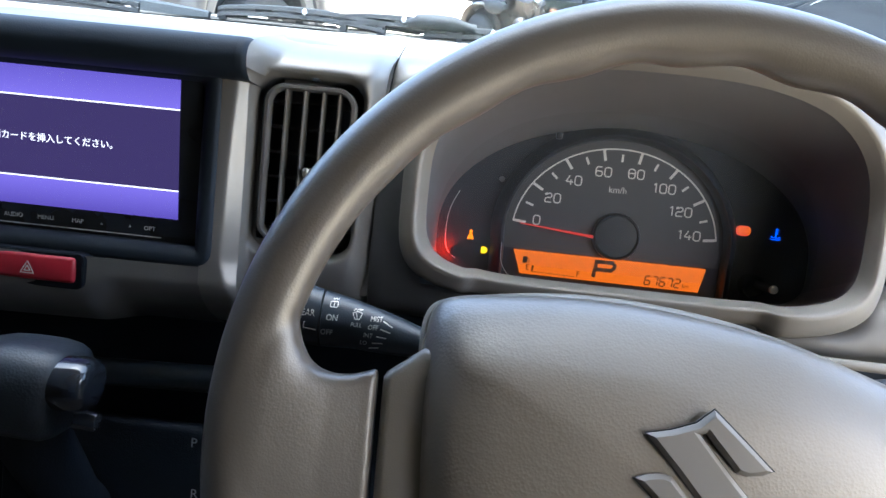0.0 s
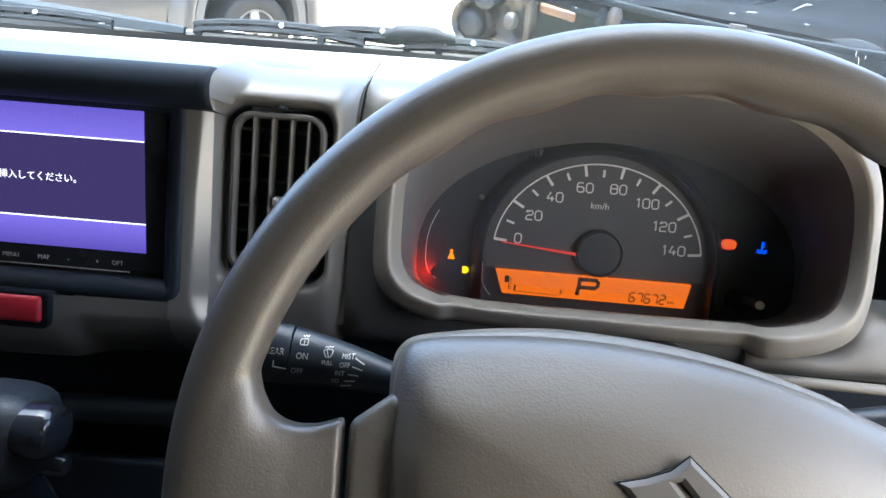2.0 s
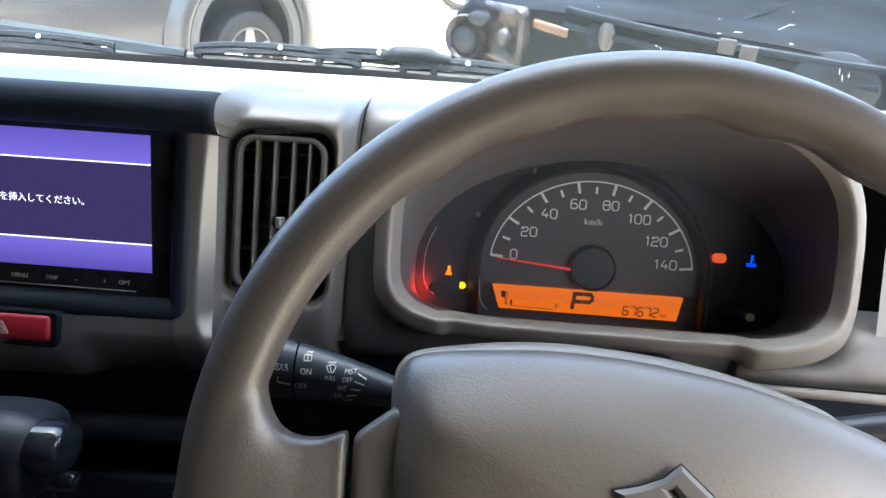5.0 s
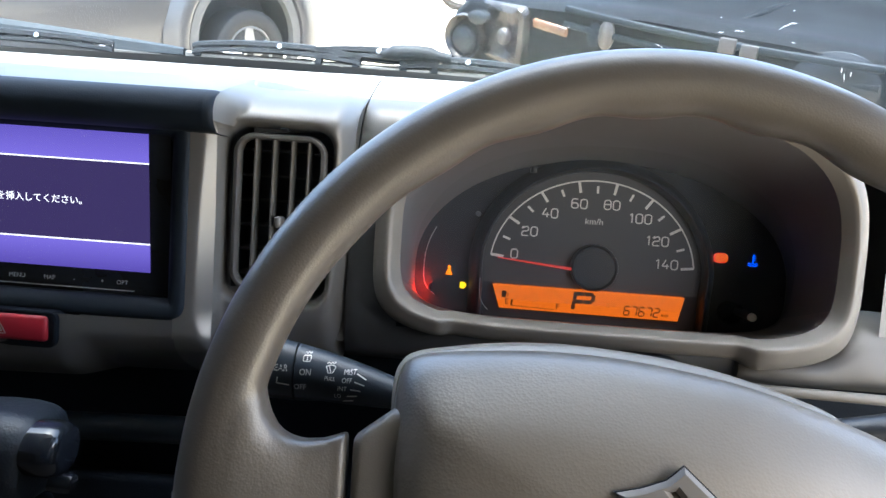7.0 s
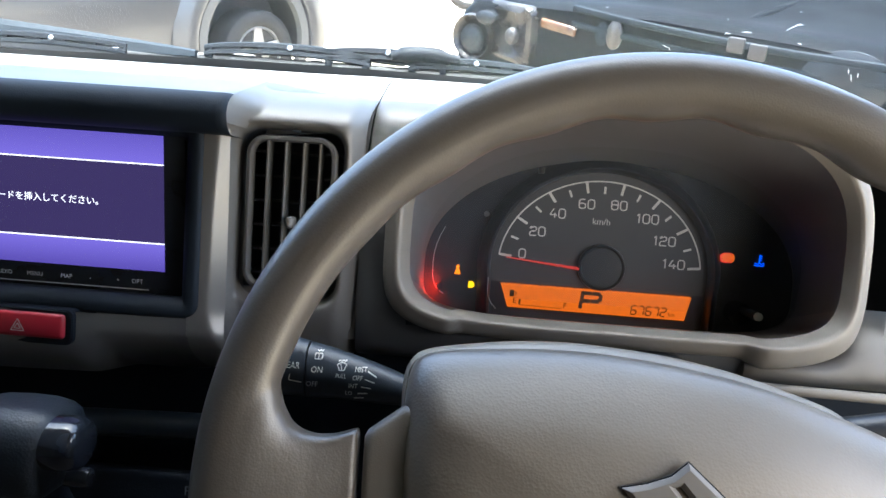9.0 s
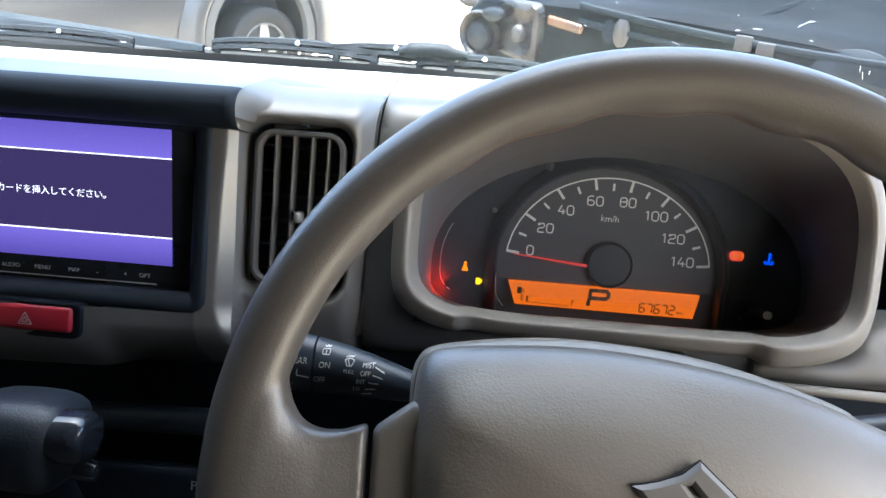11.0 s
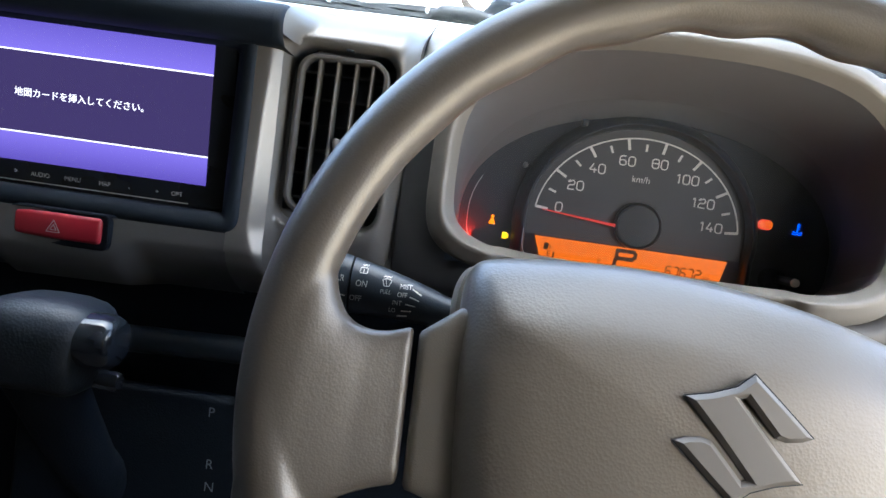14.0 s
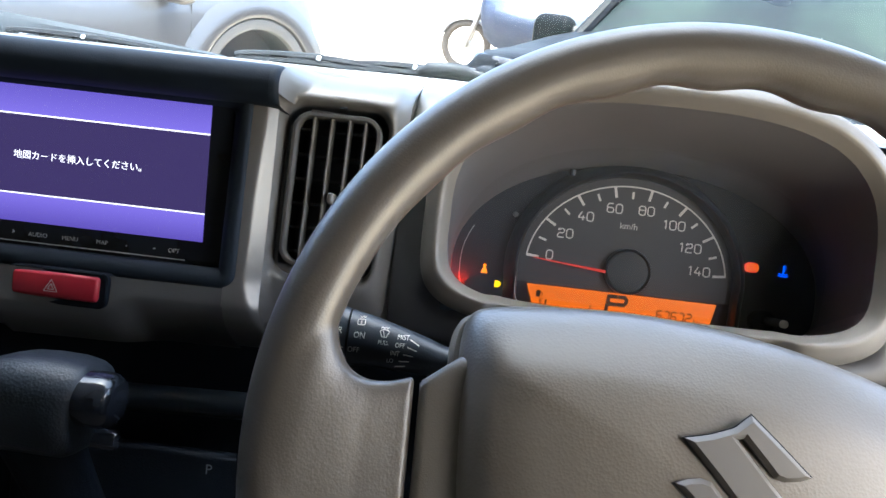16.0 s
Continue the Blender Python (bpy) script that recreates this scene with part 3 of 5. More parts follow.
part("scale_arc", strip([dial_point(v, 1.0) for v in np.linspace(-0.3, 140.3, 90)], 0.0011, 0.0003, on_face), INK, cluster, "white arc of the speed scale")
for v in range(0, 141, 10):
    a, b = (0.875, 1.0) if v % 20 == 0 else (0.865, 0.945)
    part("scale_tick", strip([dial_point(v, a), dial_point(v, b)], 0.0020 if v % 20 == 0 else 0.0017, 0.00035, on_face), INK, cluster)
def figures(text, cx, cz, w=0.0024, h=0.0034, gap=0.0066, thick=0.00095):
    """Square-shouldered round-cornered numbers drawn as strokes."""
    bm = bmesh.new()
    for i, ch in enumerate(text):
        ox = cx + (i - (len(text) - 1) / 2) * gap
        loop = rounded(-w, w, -h, h, 0.0017, 3)
        if ch in "08":
            paths = [loop + loop[:1]]
            if ch == "8":
                paths.append([(-w, 0.0003), (w, 0.0003)])
        elif ch == "1":
            paths = [[(-w * 0.1, h * 0.62), (w * 0.55, h), (w * 0.55, -h)]]
        elif ch == "2":
            top = rounded(-w, w, 0.0, h, 0.0015, 3)
            paths = [[(-w, h * 0.55)] + top[12:] + top[8:12][::-1] + top[4:8][::-1], [(w * 0.55, 0.0), (-w * 0.55, -0.0001), (-w, -0.0014), (-w, -h), (w, -h)]]
        elif ch == "4":
            paths = [[(w * 0.1, h), (-w, -h * 0.38), (w * 1.15, -h * 0.38)], [(w * 0.5, h * 0.1), (w * 0.5, -h)]]
        else:
            low = rounded(-w, w, -h, 0.0004, 0.0015, 3)
            paths = [low + low[:1], [(-w, -0.001), (-w, h * 0.62), (-w * 0.5, h), (w * 0.8, h)]]
        for path in paths:
            strip([(ox + x, cz + z) for x, z in path], thick, 0.0003, on_face, bm)
    return bm


NUMERALS = {0: (0.0468, -0.0180), 20: (0.0570, -0.0003), 40: (0.0711, 0.0143), 60: (0.0923, 0.0228), 80: (0.1165, 0.0234), 100: (0.1374, 0.0148), 120: (0.1514, -0.0009), 140: (0.1598, -0.0178)}
for v in range(0, 141, 20):
    part("numeral", figures(str(v), *NUMERALS[v]), INK, cluster, "white number " + str(v))
part("unit_print", writing("km/h", 0.0068, on_face, HX - 0.0008, 0.0101), INK, cluster, "white km/h print")
tip, root = dial_point(-0.8, 0.93), dial_point(-0.8, 0.2)
part("needle", loft([[(x, y, z) for x, y, z in ((tip[0], 0.5405, tip[1] - 0.0004), (root[0], 0.5400, root[1] - 0.0011), (root[0], 0.5400, root[1] + 0.0011), (tip[0], 0.5405, tip[1] + 0.0004))], [(x, y, z) for x, y, z in ((tip[0], 0.5420, tip[1] - 0.0004), (root[0], 0.5420, root[1] - 0.0011), (root[0], 0.5420, root[1] + 0.0011), (tip[0], 0.5420, tip[1] + 0.0004))]], cap0=True, cap1=True), NEEDLE, cluster, "red needle at zero")


def disc(cx, cz, prof, n=40):
    """A turned shape about an axis along y: rows of (radius, y)."""
    return loft([[(cx + r * math.cos(2 * math.pi * i / n), y, cz + r * math.sin(2 * math.pi * i / n)) for i in range(n)] for r, y in prof], cap0=True, cap1=True)


part("needle_cap", disc(HX + 0.0018, HZ + 0.0031, [(0.0178, 0.5445), (0.0178, 0.5418), (0.0173, 0.5402), (0.0163, 0.5397), (0.0156, 0.5406), (0.0152, 0.5412), (0.0005, 0.5411)]), BLACK, cluster, "round black needle cap", sharp=35)
# orange display strip
LY = 0.5392
lcd = part("lcd", plate([(0.0383, -0.0588), (0.1710, -0.0592), (0.1748, -0.0415), (0.0322, -0.0415)], LY, 0.549), ORANGE, cluster, "lit orange liquid-crystal strip")
on_lcd = at_plane(LY)


def lcd_part(name, bm, label=""):
    ob = part(name, bm, LCDINK, lcd, label)
    return ob


def digit(ch, cx, cz, w, h, t, bm):
    """Seven-segment figure, slightly slanted."""
    segs = {"6": "acdefg", "7": "abc", "2": "abged", "1": "bc", "0": "abcdef"}[ch]
    s = 0.10
    q = {"a": ((-w, h), (w, h)), "g": ((-w, 0), (w, 0)), "d": ((-w, -h), (w, -h)), "f": ((-w, h), (-w, 0)), "b": ((w, h), (w, 0)), "e": ((-w, 0), (-w, -h)), "c": ((w, 0), (w, -h))}
    for k in segs:
        (x0, z0), (x1, z1) = q[k]
        dx, dz = (x1 - x0) * 0.1, (z1 - z0) * 0.1
        strip([(cx + x0 + dx + s * z0, cz + z0 + dz), (cx + x1 - dx + s * z1, cz + z1 - dz)], t, 0.0002, on_lcd, bm)
    return bm


bm = bmesh.new()
for i, ch in enumerate("67672"):
    digit(ch, 0.1331 + 0.0055 * i, -0.0539, 0.0019, 0.0033, 0.0009, bm)
lcd_part("odometer", bm, "odometer figures 67672")
lcd_part("unit", writing("km", 0.0042, on_lcd, 0.1613, -0.0555), "km print")
bm = bmesh.new()
px, pz = 0.1003, -0.0490
for a, b in (((-0.0062, 0.0050), (0.0066, 0.0050)), ((-0.0062, -0.0008), (0.0066, -0.0008)), ((-0.0066, 0.0062), (-0.0066, 0.0002)), ((-0.0066, -0.0004), (-0.0066, -0.0068)), ((0.0070, 0.0046), (0.0070, -0.0004))):
    for f0, f1 in ((0.0, 0.486), (0.514, 1.0)):
        (x0, z0), (x1, z1) = ((a[0] + (b[0] - a[0]) * f, a[1] + (b[1] - a[1]) * f) for f in (f0, f1))
        strip([(px + x0 + 0.12 * z0, pz + z0), (px + x1 + 0.12 * z1, pz + z1)], 0.0028, 0.0002, on_lcd, bm)
lcd_part("gear_letter", bm, "large letter P")
bm = writing("E", 0.0062, on_lcd, 0.0436, -0.0538)
writing("F", 0.0062, on_lcd, 0.0815, -0.0550, bm=bm)
strip([(0.0465, -0.0565), (0.079, -0.0572)], 0.0004, 0.0002, on_lcd, bm)
strip([(0.0475, -0.0520), (0.0472, -0.0560)], 0.0013, 0.0002, on_lcd, bm)
strip([(0.0412, -0.0458), (0.0412, -0.0506)], 0.0034, 0.0002, on_lcd, bm)
strip([(0.0430, -0.0470), (0.0445, -0.0478), (0.0440, -0.0500)], 0.0006, 0.0002, on_lcd, bm)
lcd_part("fuel_gauge", bm, "fuel gauge with E and F")
# warning lamps
on_back = at_plane(0.5468)


def lamp(name, mat, label, make):
    bm = bmesh.new()
    make(bm)
    return part(name, bm, mat, cluster, label)


def belt(bm):
    plate([(-0.0012 - 0.0026, -0.0378), (-0.0012 + 0.0026, -0.0378), (-0.0012 + 0.0010, -0.0332), (-0.0012 - 0.0010, -0.0332)], 0.5462, 0.5468, bm)
    join(bm, moved(disc(0, 0, [(0.0013, 0.5462), (0.0013, 0.5468)], 12), Matrix.Translation((-0.0012, 0, -0.0318))))


def pump(bm):
    plate(rounded(0.0078, 0.0113, -0.0475, -0.0425, 0.0004, 2), 0.5462, 0.5468, bm)
    plate(rounded(0.0115, 0.0124, -0.0465, -0.0435, 0.0003, 2), 0.5462, 0.5468, bm)


def brake(bm):
    strip([(0.2014 + 0.0025 * math.cos(t), -0.0100 + 0.0025 * math.sin(t)) for t in np.linspace(0, 2 * math.pi, 20)], 0.00030, 0.0006, on_back, bm)
    for s in (-1, 1):
        strip([(0.2014 + s * 0.0040 * math.cos(t), -0.0100 + 0.0040 * math.sin(t)) for t in np.linspace(-0.75, 0.75, 9)], 0.00032, 0.0006, on_back, bm)
    strip([(0.2014, -0.0086), (0.2014, -0.0104)], 0.00050, 0.0006, on_back, bm)
    strip([(0.2014, -0.0110), (0.2014, -0.0117)], 0.00050, 0.0006, on_back, bm)


def thermometer(bm):
    x = 0.2247
    strip([(x, -0.0060), (x, -0.0120)], 0.0007, 0.0005, on_back, bm)
    for z in (-0.0068, -0.0084, -0.0100):
        strip([(x, z), (x + 0.0018, z)], 0.0005, 0.0005, on_back, bm)
    for z in (-0.0126, -0.0142):
        strip([(x - 0.0036 + 0.0072 * i / 12, z + 0.0004 * math.sin(i * 1.3)) for i in range(13)], 0.0005, 0.0005, on_back, bm)


lamp("seat_belt_lamp", LAMPAMB, "amber seat-belt lamp", belt)
lamp("fuel_lamp", LAMPYEL, "yellow fuel lamp", pump)
lamp("brake_lamp", LAMPRED, "red brake lamp", lambda bm: plate(rounded(0.1952, 0.2062, -0.0138, -0.0062, 0.0034, 5), 0.5466, 0.5469, bm))
lamp("brake_symbol", LAMPSYM, "orange brake symbol", brake)
# Added emitter, screened from view, that casts the red glow on the hood's wall.
shade = part("emitter_shade", box(-0.0142, 0.5345, -0.0470, 0.0024, 0.0006, 0.0056, 0.0002, 1, box(-0.0134, 0.5405, -0.0470, 0.0006, 0.0125, 0.0050, 0.0002, 1)), MATT, cluster, "black shade hiding an added red emitter")
part("glow_emitter", box(-0.0141, 0.5366, -0.0470, 0.0006, 0.0034, 0.0044), SIDEGLOW, shade, "hidden red emitter added for the glow on the hood wall")
lamp("coolant_lamp", LAMPBLU, "blue coolant lamp", thermometer)
knob = part("reset_knob", disc(0.2167, -0.0489, [(0.0032, 0.546), (0.0032, 0.5195), (0.0029, 0.519)], 20), MATT, cluster, "slim black reset knob")
part("knob_tip", disc(0.2167, -0.0489, [(0.0030, 0.5188), (0.0029, 0.5166), (0.0020, 0.5158), (0.0003, 0.5156)], 20), INK, knob, "white tip")
part("knob_well", disc(0.2100, -0.050, [(0.0085, 0.5465), (0.0085, 0.536), (0.0072, 0.536), (0.0070, 0.545)], 28), GLOSS, cluster, "glossy black well of the reset knob")
part("edge_line", strip([(x, z) for x, y, z in dring(0.112, 0.1325, -0.030, 0.080, 0.033, 2.05, 4.0, 0.5)[32:43]], 0.0004, 0.0004, on_back), GREYINK, cluster, "fine grey line on the backplate")

part("edge_line", strip([(p.x, p.y) for p in smooth_path([(0.0224, -0.037, 0), (0.0229, -0.0492, 0), (0.0259, -0.0564, 0), (0.0297, -0.0605, 0)], 5)], 0.0004, 0.0004, at_plane(0.5352)), GREYINK, cluster, "fine grey edge of the dial ring")
part("lens_clip", box(0.0556, 0.5345, 0.0452, 0.0045, 0.006, 0.0050, 0.0008, 2), BLACK, cluster, "small black clip over the dial")
part("screw_cap", disc(0.0178, 0.0099, [(0.0022, 0.5470), (0.0022, 0.5455), (0.0015, 0.5450)], 16), CHARCOAL, cluster, "small grey screw cap")

pane = []
for p, q in zip(inner[0], back):
    f = (0.533 - 0.28 * (p[2] + 0.03) - p[1]) / (q[1] - p[1] + 0.28 * (q[2] - p[2]))
    pane.append(tuple(a + (b - a) * f for a, b in zip(p, q)))
lens = part("lens", loft([pane, [(x, y + 0.0008, z) for x, y, z in pane]], cap0=True), LENS, cluster, "clear dusty meter lens")
lens.visible_shadow = False

# ---- centre display ----
navi = thing("car_display", (-0.2535, 0.43, -0.06), "black double-width car display showing violet bands and a text line", "display")
bez = [rounded(-0.353 - g, -0.1515 + g, -0.0625 - g, 0.0560 + g, (0.010 + g,) * 2 + (0.004, 0.004)) for g in (0, -0.0025, -0.008, -0.0115)]
part("surround", loft([[(x, y + 0.02 * (0.05 - z), z) for x, z in ring] for ring, y in zip((bez[0], bez[0], bez[1], bez[2], bez[3], bez[3]), (0.44, 0.4125, 0.4105, 0.4120, 0.4165, 0.425))]), NAVY, navi, "matt black surround", sharp=60)
part("panel", loft([[(x, lean(y, z), z) for x, z in rounded(-0.3435, -0.164, -0.0535, 0.0485, 0.003, 3)] for y in (0.4155, 0.44)], cap0=True, cap1=True), GLOSS, navi, "gloss black front panel")
on_scr = on_lean(0.4152)


def screen_patch(name, z0, z1, mat, label):
    x0, x1 = -0.3295, -0.1770
    bm = bmesh.new()
    lo = [bm.verts.new(on_scr(x, z, 0.0)) for x, z in ((x0, z0), (x1, z0), (x1, z1), (x0, z1))]
    hi = [bm.verts.new(on_scr(x, z, 0.0006)) for x, z in ((x0, z0), (x1, z0), (x1, z1), (x0, z1))]
    bm.faces.new(hi)
    for a in range(4):
        bm.faces.new((lo[a], lo[(a + 1) % 4], hi[(a + 1) % 4], hi[a]))
    return part(name, bm, mat, navi, label)


screen_patch("screen_band", 0.0285, 0.0451, BAND_TOP, "violet upper band")
screen_patch("screen_field", -0.0190, 0.0275, SCRMID, "dark violet field")
screen_patch("screen_band", -0.0366, -0.0200, BAND_LOW, "violet lower band")
screen_patch("screen_line", 0.0276, 0.0284, SCRWHITE, "thin white line")
screen_patch("screen_line", -0.0199, -0.0191, SCRWHITE, "thin white line")
bm = bmesh.new()
for dx in (-0.00013, 0.00013):
    writing("地図カードを挿入してください。", 0.0055, lambda x, z, l: on_scr(x, z, 0.0009 + dx), -0.2548 + dx, 0.0036, bm=bm)
part("message", bm, SCRWHITE, navi, "white Japanese message")
for txt, x in (("AUDIO", -0.2790), ("MENU", -0.2589), ("MAP", -0.2389), ("-", -0.2238), ("+", -0.2064), ("OPT", -0.1942)):
    part("key_print", writing(txt, 0.0037, on_lean(0.4152), x, -0.0439), KEYINK, navi, "key print " + ("minus" if txt == "-" else "plus" if txt == "+" else txt))
part("key_print", strip([(-0.2952, -0.0424), (-0.2936, -0.0432), (-0.2952, -0.0440)], 0.0005, 0.0002, on_lean(0.4152)), KEYINK, navi, "arrow key print")
part("key_edge", strip([(-0.340, -0.0487), (-0.187, -0.0487)], 0.0005, 0.0003, on_lean(0.4152)), KEYINK, navi, "fine edge below the keys")

# ---- hazard switch ----
hazard = thing("hazard_switch", (-0.253, 0.41, -0.0695), "dark red hazard switch with a triangle in the dashboard", "switch")
part("frame", loft([[(x, y - 0.02 * (z + 0.07), z) for x, z in rounded(-0.2817 - g, -0.2221 + g, -0.0812 - g, -0.0612 + g, 0.0045, 4)] for g, y in ((0.0005, 0.43), (0.0005, 0.4046), (-0.0004, 0.4040), (-0.0022, 0.4046))], cap1=True), DARK, hazard, "black frame")
part("button", box(-0.2520, 0.4105, -0.0706, 0.0518, 0.017, 0.0153, 0.0026, 3), RED, hazard, "dark red button")
tri = lambda r: [(-0.2535 + r * math.cos(radians(a)), -0.0720 + r * math.sin(radians(a))) for a in (90, 210, 330, 90)]
part("triangle_print", strip(tri(0.0021), 0.0004, 0.0002, at_plane(0.4019), strip(tri(0.0046), 0.0004, 0.0002, at_plane(0.4019))), GREYINK, hazard, "grey warning triangle")

# ---- air vent ----
vent = thing("air_vent", (-0.103, 0.44, -0.05), "upright dashboard air vent with grey slats", "air vent")
vr = lambda g, y: [(vent_x(x, z), lean(y, z), z) for x, z in rounded(-0.1318 + g, -0.0762 - g, -0.0450 + g, 0.0512 - g, max(0.012 - g, 0.003), 6)]
part("well", loft([vent_ring(-0.0008, 0.4375, 0.013), vent_ring(-0.0008, 0.49, 0.013)], cap1=True), DUCT, vent, "black air duct")
part("frame", loft([vr(0.0, 0.436), vr(0.0, 0.4305), vr(0.0008, 0.4292), vr(0.0026, 0.4290), vr(0.0034, 0.4302), vr(0.0036, 0.4365)]), VENTGREY, vent, "grey vent frame")
for x in (-0.1192, -0.1083, -0.0972, -0.0872):
    path = [(vent_x(x, z), lean(0.4330, z), z) for z in np.linspace(-0.0435, 0.0497, 10)]
    bm = loft([[(px_ + sx, py_ + sy, pz_) for sx, sy in ((-0.0011, 0), (-0.0008, -0.0012), (0, -0.0016), (0.0008, -0.0012), (0.0011, 0), (0.0008, 0.010), (-0.0008, 0.010))] for px_, py_, pz_ in path], cap0=True, cap1=True)
    part("slat", bm, VENTGREY, vent)
for z in np.linspace(-0.036, 0.042, 6):
    part("louvre", box(vent_x(-0.1043, z), lean(0.4560, z), z, 0.056, 0.020, 0.0018, 0.0005, 1), CHARCOAL, vent, "black cross louvre")
part("tab", box(-0.1034, lean(0.4285, -0.001), -0.001, 0.0042, 0.012, 0.0070, 0.0016, 3), GREY, vent, "grey thumb tab")
part("tab", box(-0.1010, lean(0.4290, 0.0540), 0.0540, 0.0045, 0.006, 0.0016, 0.0006, 2), BLACK, vent, "small catch at the head")

# ---- steering wheel ----
WYAW, WTILT, WTURN = 2.08, 10.49, -5.7
ux = Vector((math.cos(radians(WYAW)), math.sin(radians(WYAW)), 0))
vy = Vector((0, math.sin(radians(WTILT)), math.cos(radians(WTILT))))
nz = ux.cross(vy).normalized()
vy = nz.cross(ux)
WM = Matrix(((ux.x, vy.x, nz.x, 0.09767), (ux.y, vy.y, nz.y, 0.28726), (ux.z, vy.z, nz.z, -0.10223), (0, 0, 0, 1)))
wheel = thing("steering_wheel", (0, 0, 0), "grey moulded steering wheel with a wide centre pad", "steering wheel", m=DASH @ WM @ pose(0, 0, 0, 0, 0, WTURN))
RW, RR = 0.18344, 0.0134
rings = []
for i in range(200):
    t = 2 * math.pi * i / 200
    deg = math.degrees(t)
    grip = 0.0
    if 20 < deg < 160:
        w = math.sin(math.pi * (deg - 20) / 140)
        grip = w * (0.0016 + 0.0016 * math.sin(deg * math.pi / 8.0))
    ring = []
    for k in range(24):
        a = 2 * math.pi * k / 24
        back_in = max(0.0, math.cos(a - radians(215)))
        r = RR * (1 + 0.03 * math.cos(2 * a)) + grip * back_in ** 2
        d = RW + r * math.cos(a)
        ring.append((d * math.cos(t), d * math.sin(t), r * math.sin(a)))
    rings.append(ring)
rim_bm = loft(rings + rings[:1])
bmesh.ops.remove_doubles(rim_bm, verts=rim_bm.verts[:], dist=1e-6)


def side_part(name, stations, mat, label):
    """Rows of (x, foot, head, front, back, roundness) on one side, and its mirror image on the other."""
    for s in (1, -1):
        rings = []
        for x, v0, v1, n1, n0, e in stations:
            ring = []
            for i in range(40):
                t = 2 * math.pi * i / 40
                c, q = math.cos(t), math.sin(t)
                up = (v0 + v1) / 2 + (v1 - v0) / 2 * math.copysign(abs(c) ** e, c)
                ring.append((s * (x + 0.0075 * (0.010 - up) / 0.06 * step(-0.168, -0.136, x)), (v0 + v1) / 2 + (v1 - v0) / 2 * math.copysign(abs(c) ** e, c), (n0 + n1) / 2 + (n1 - n0) / 2 * math.copysign(abs(q) ** (e + 0.1), q)))
            rings.append(ring)
        if name == "spoke":
            join(rim_bm, loft(rings, cap0=True, cap1=True))
        else:
            part(name, loft(rings, cap0=True, cap1=True), mat, wheel, label, sharp=60)


side_part("spoke", [(-0.1860, -0.070, 0.046, 0.0126, -0.008, 0.95), (-0.1800, -0.082, 0.052, 0.0131, -0.009, 0.9), (-0.1735, -0.086, 0.042, 0.0121, -0.010, 0.8), (-0.1695, -0.085, 0.0300, 0.0108, -0.012, 0.65), (-0.1655, -0.0795, 0.0180, 0.0092, -0.014, 0.5), (-0.1610, -0.0735, 0.0110, 0.0073, -0.0155, 0.42), (-0.1560, -0.0665, 0.0078, 0.0050, -0.017, 0.36), (-0.1500, -0.0600, 0.0068, 0.0020, -0.018, 0.3), (-0.1430, -0.0555, 0.0078, -0.0008, -0.019, 0.26), (-0.1370, -0.0530, 0.0102, -0.0030, -0.020, 0.22), (-0.1330, -0.0520, 0.0120, -0.0040, -0.020, 0.2), (-0.1322, -0.0510, 0.0115, -0.0055, -0.019, 0.2)], WHEEL, "grey grained spoke")
bmesh.ops.recalc_face_normals(rim_bm, faces=rim_bm.faces)
me = bpy.data.meshes.new("mould")
rim_bm.to_mesh(me)
rim_bm.free()
mould = new("mould", me)
fuse = mould.modifiers.new("fuse", "REMESH")
fuse.mode, fuse.voxel_size = "VOXEL", 0.0014
ease = mould.modifiers.new("ease", "SMOOTH")
ease.factor, ease.iterations = 0.5, 9
bpy.context.view_layer.update()
done = bpy.data.meshes.new_from_object(mould.evaluated_get(bpy.context.evaluated_depsgraph_get()))
rim_bm = bmesh.new()
rim_bm.from_mesh(done)
bpy.data.objects.remove(mould)
bpy.data.meshes.remove(done)
part("rim", rim_bm, WHEEL, wheel, "grey grained rim moulded with two spokes and finger grips", sharp=80)
side_part("spoke_cover", [(x, a, b, c, d, 0.28) for x, a, b, c, d in ((-0.1297, -0.0520, 0.0095, -0.0090, -0.024), (-0.1288, -0.0535, 0.0112, -0.0068, -0.026), (-0.1255, -0.0540, 0.0140, -0.0058, -0.027), (-0.1190, -0.0552, 0.0195, -0.0058, -0.027), (-0.1130, -0.0562, 0.0245, -0.0062, -0.027), (-0.1000, -0.0580, 0.0250, -0.0075, -0.027))], COVER, "pale grey spoke cover")

# centre pad: an arched head, tapering sides, domed front
half = [(0.0, 0.0614), (0.030, 0.0604), (0.058, 0.0571), (0.085, 0.0519), (0.1055, 0.0466), (0.1140, 0.0405), (0.1158, 0.0280), (0.1130, 0.0050), (0.1085, -0.0250), (0.1025, -0.0530), (0.094, -0.0700), (0.072, -0.0800), (0.040, -0.0840), (0.0, -0.0850)]
flat_outline = [(p.x, p.y) for p in smooth_path([(x, y, 0) for x, y in half] + [(-x, y, 0) for x, y in half[-2:0:-1]], 6, closed=True)]
outline = [(x, y - 0.0262 * x * min(1.0, max(0.0, y) / 0.04)) for x, y in flat_outline]


def shrink(ring, k, n):
    return [(x * k, (y + 0.01) * k - 0.01, n) for x, y, z in ring]


def pad_in(inset, n):
    """Ring of the pad: its head rolls back further than its sides."""
    roll = 0.0092 * (1 - 0.75 * step(0.004, 0.018, inset))
    return [(x * (1 - inset / 0.116), (y + 0.012) * (1 - inset * (1 + 0.7 * step(-0.07, 0.07, y)) / 0.072) - 0.012, n - roll * step(0, 0.045, y)) for x, y in outline]


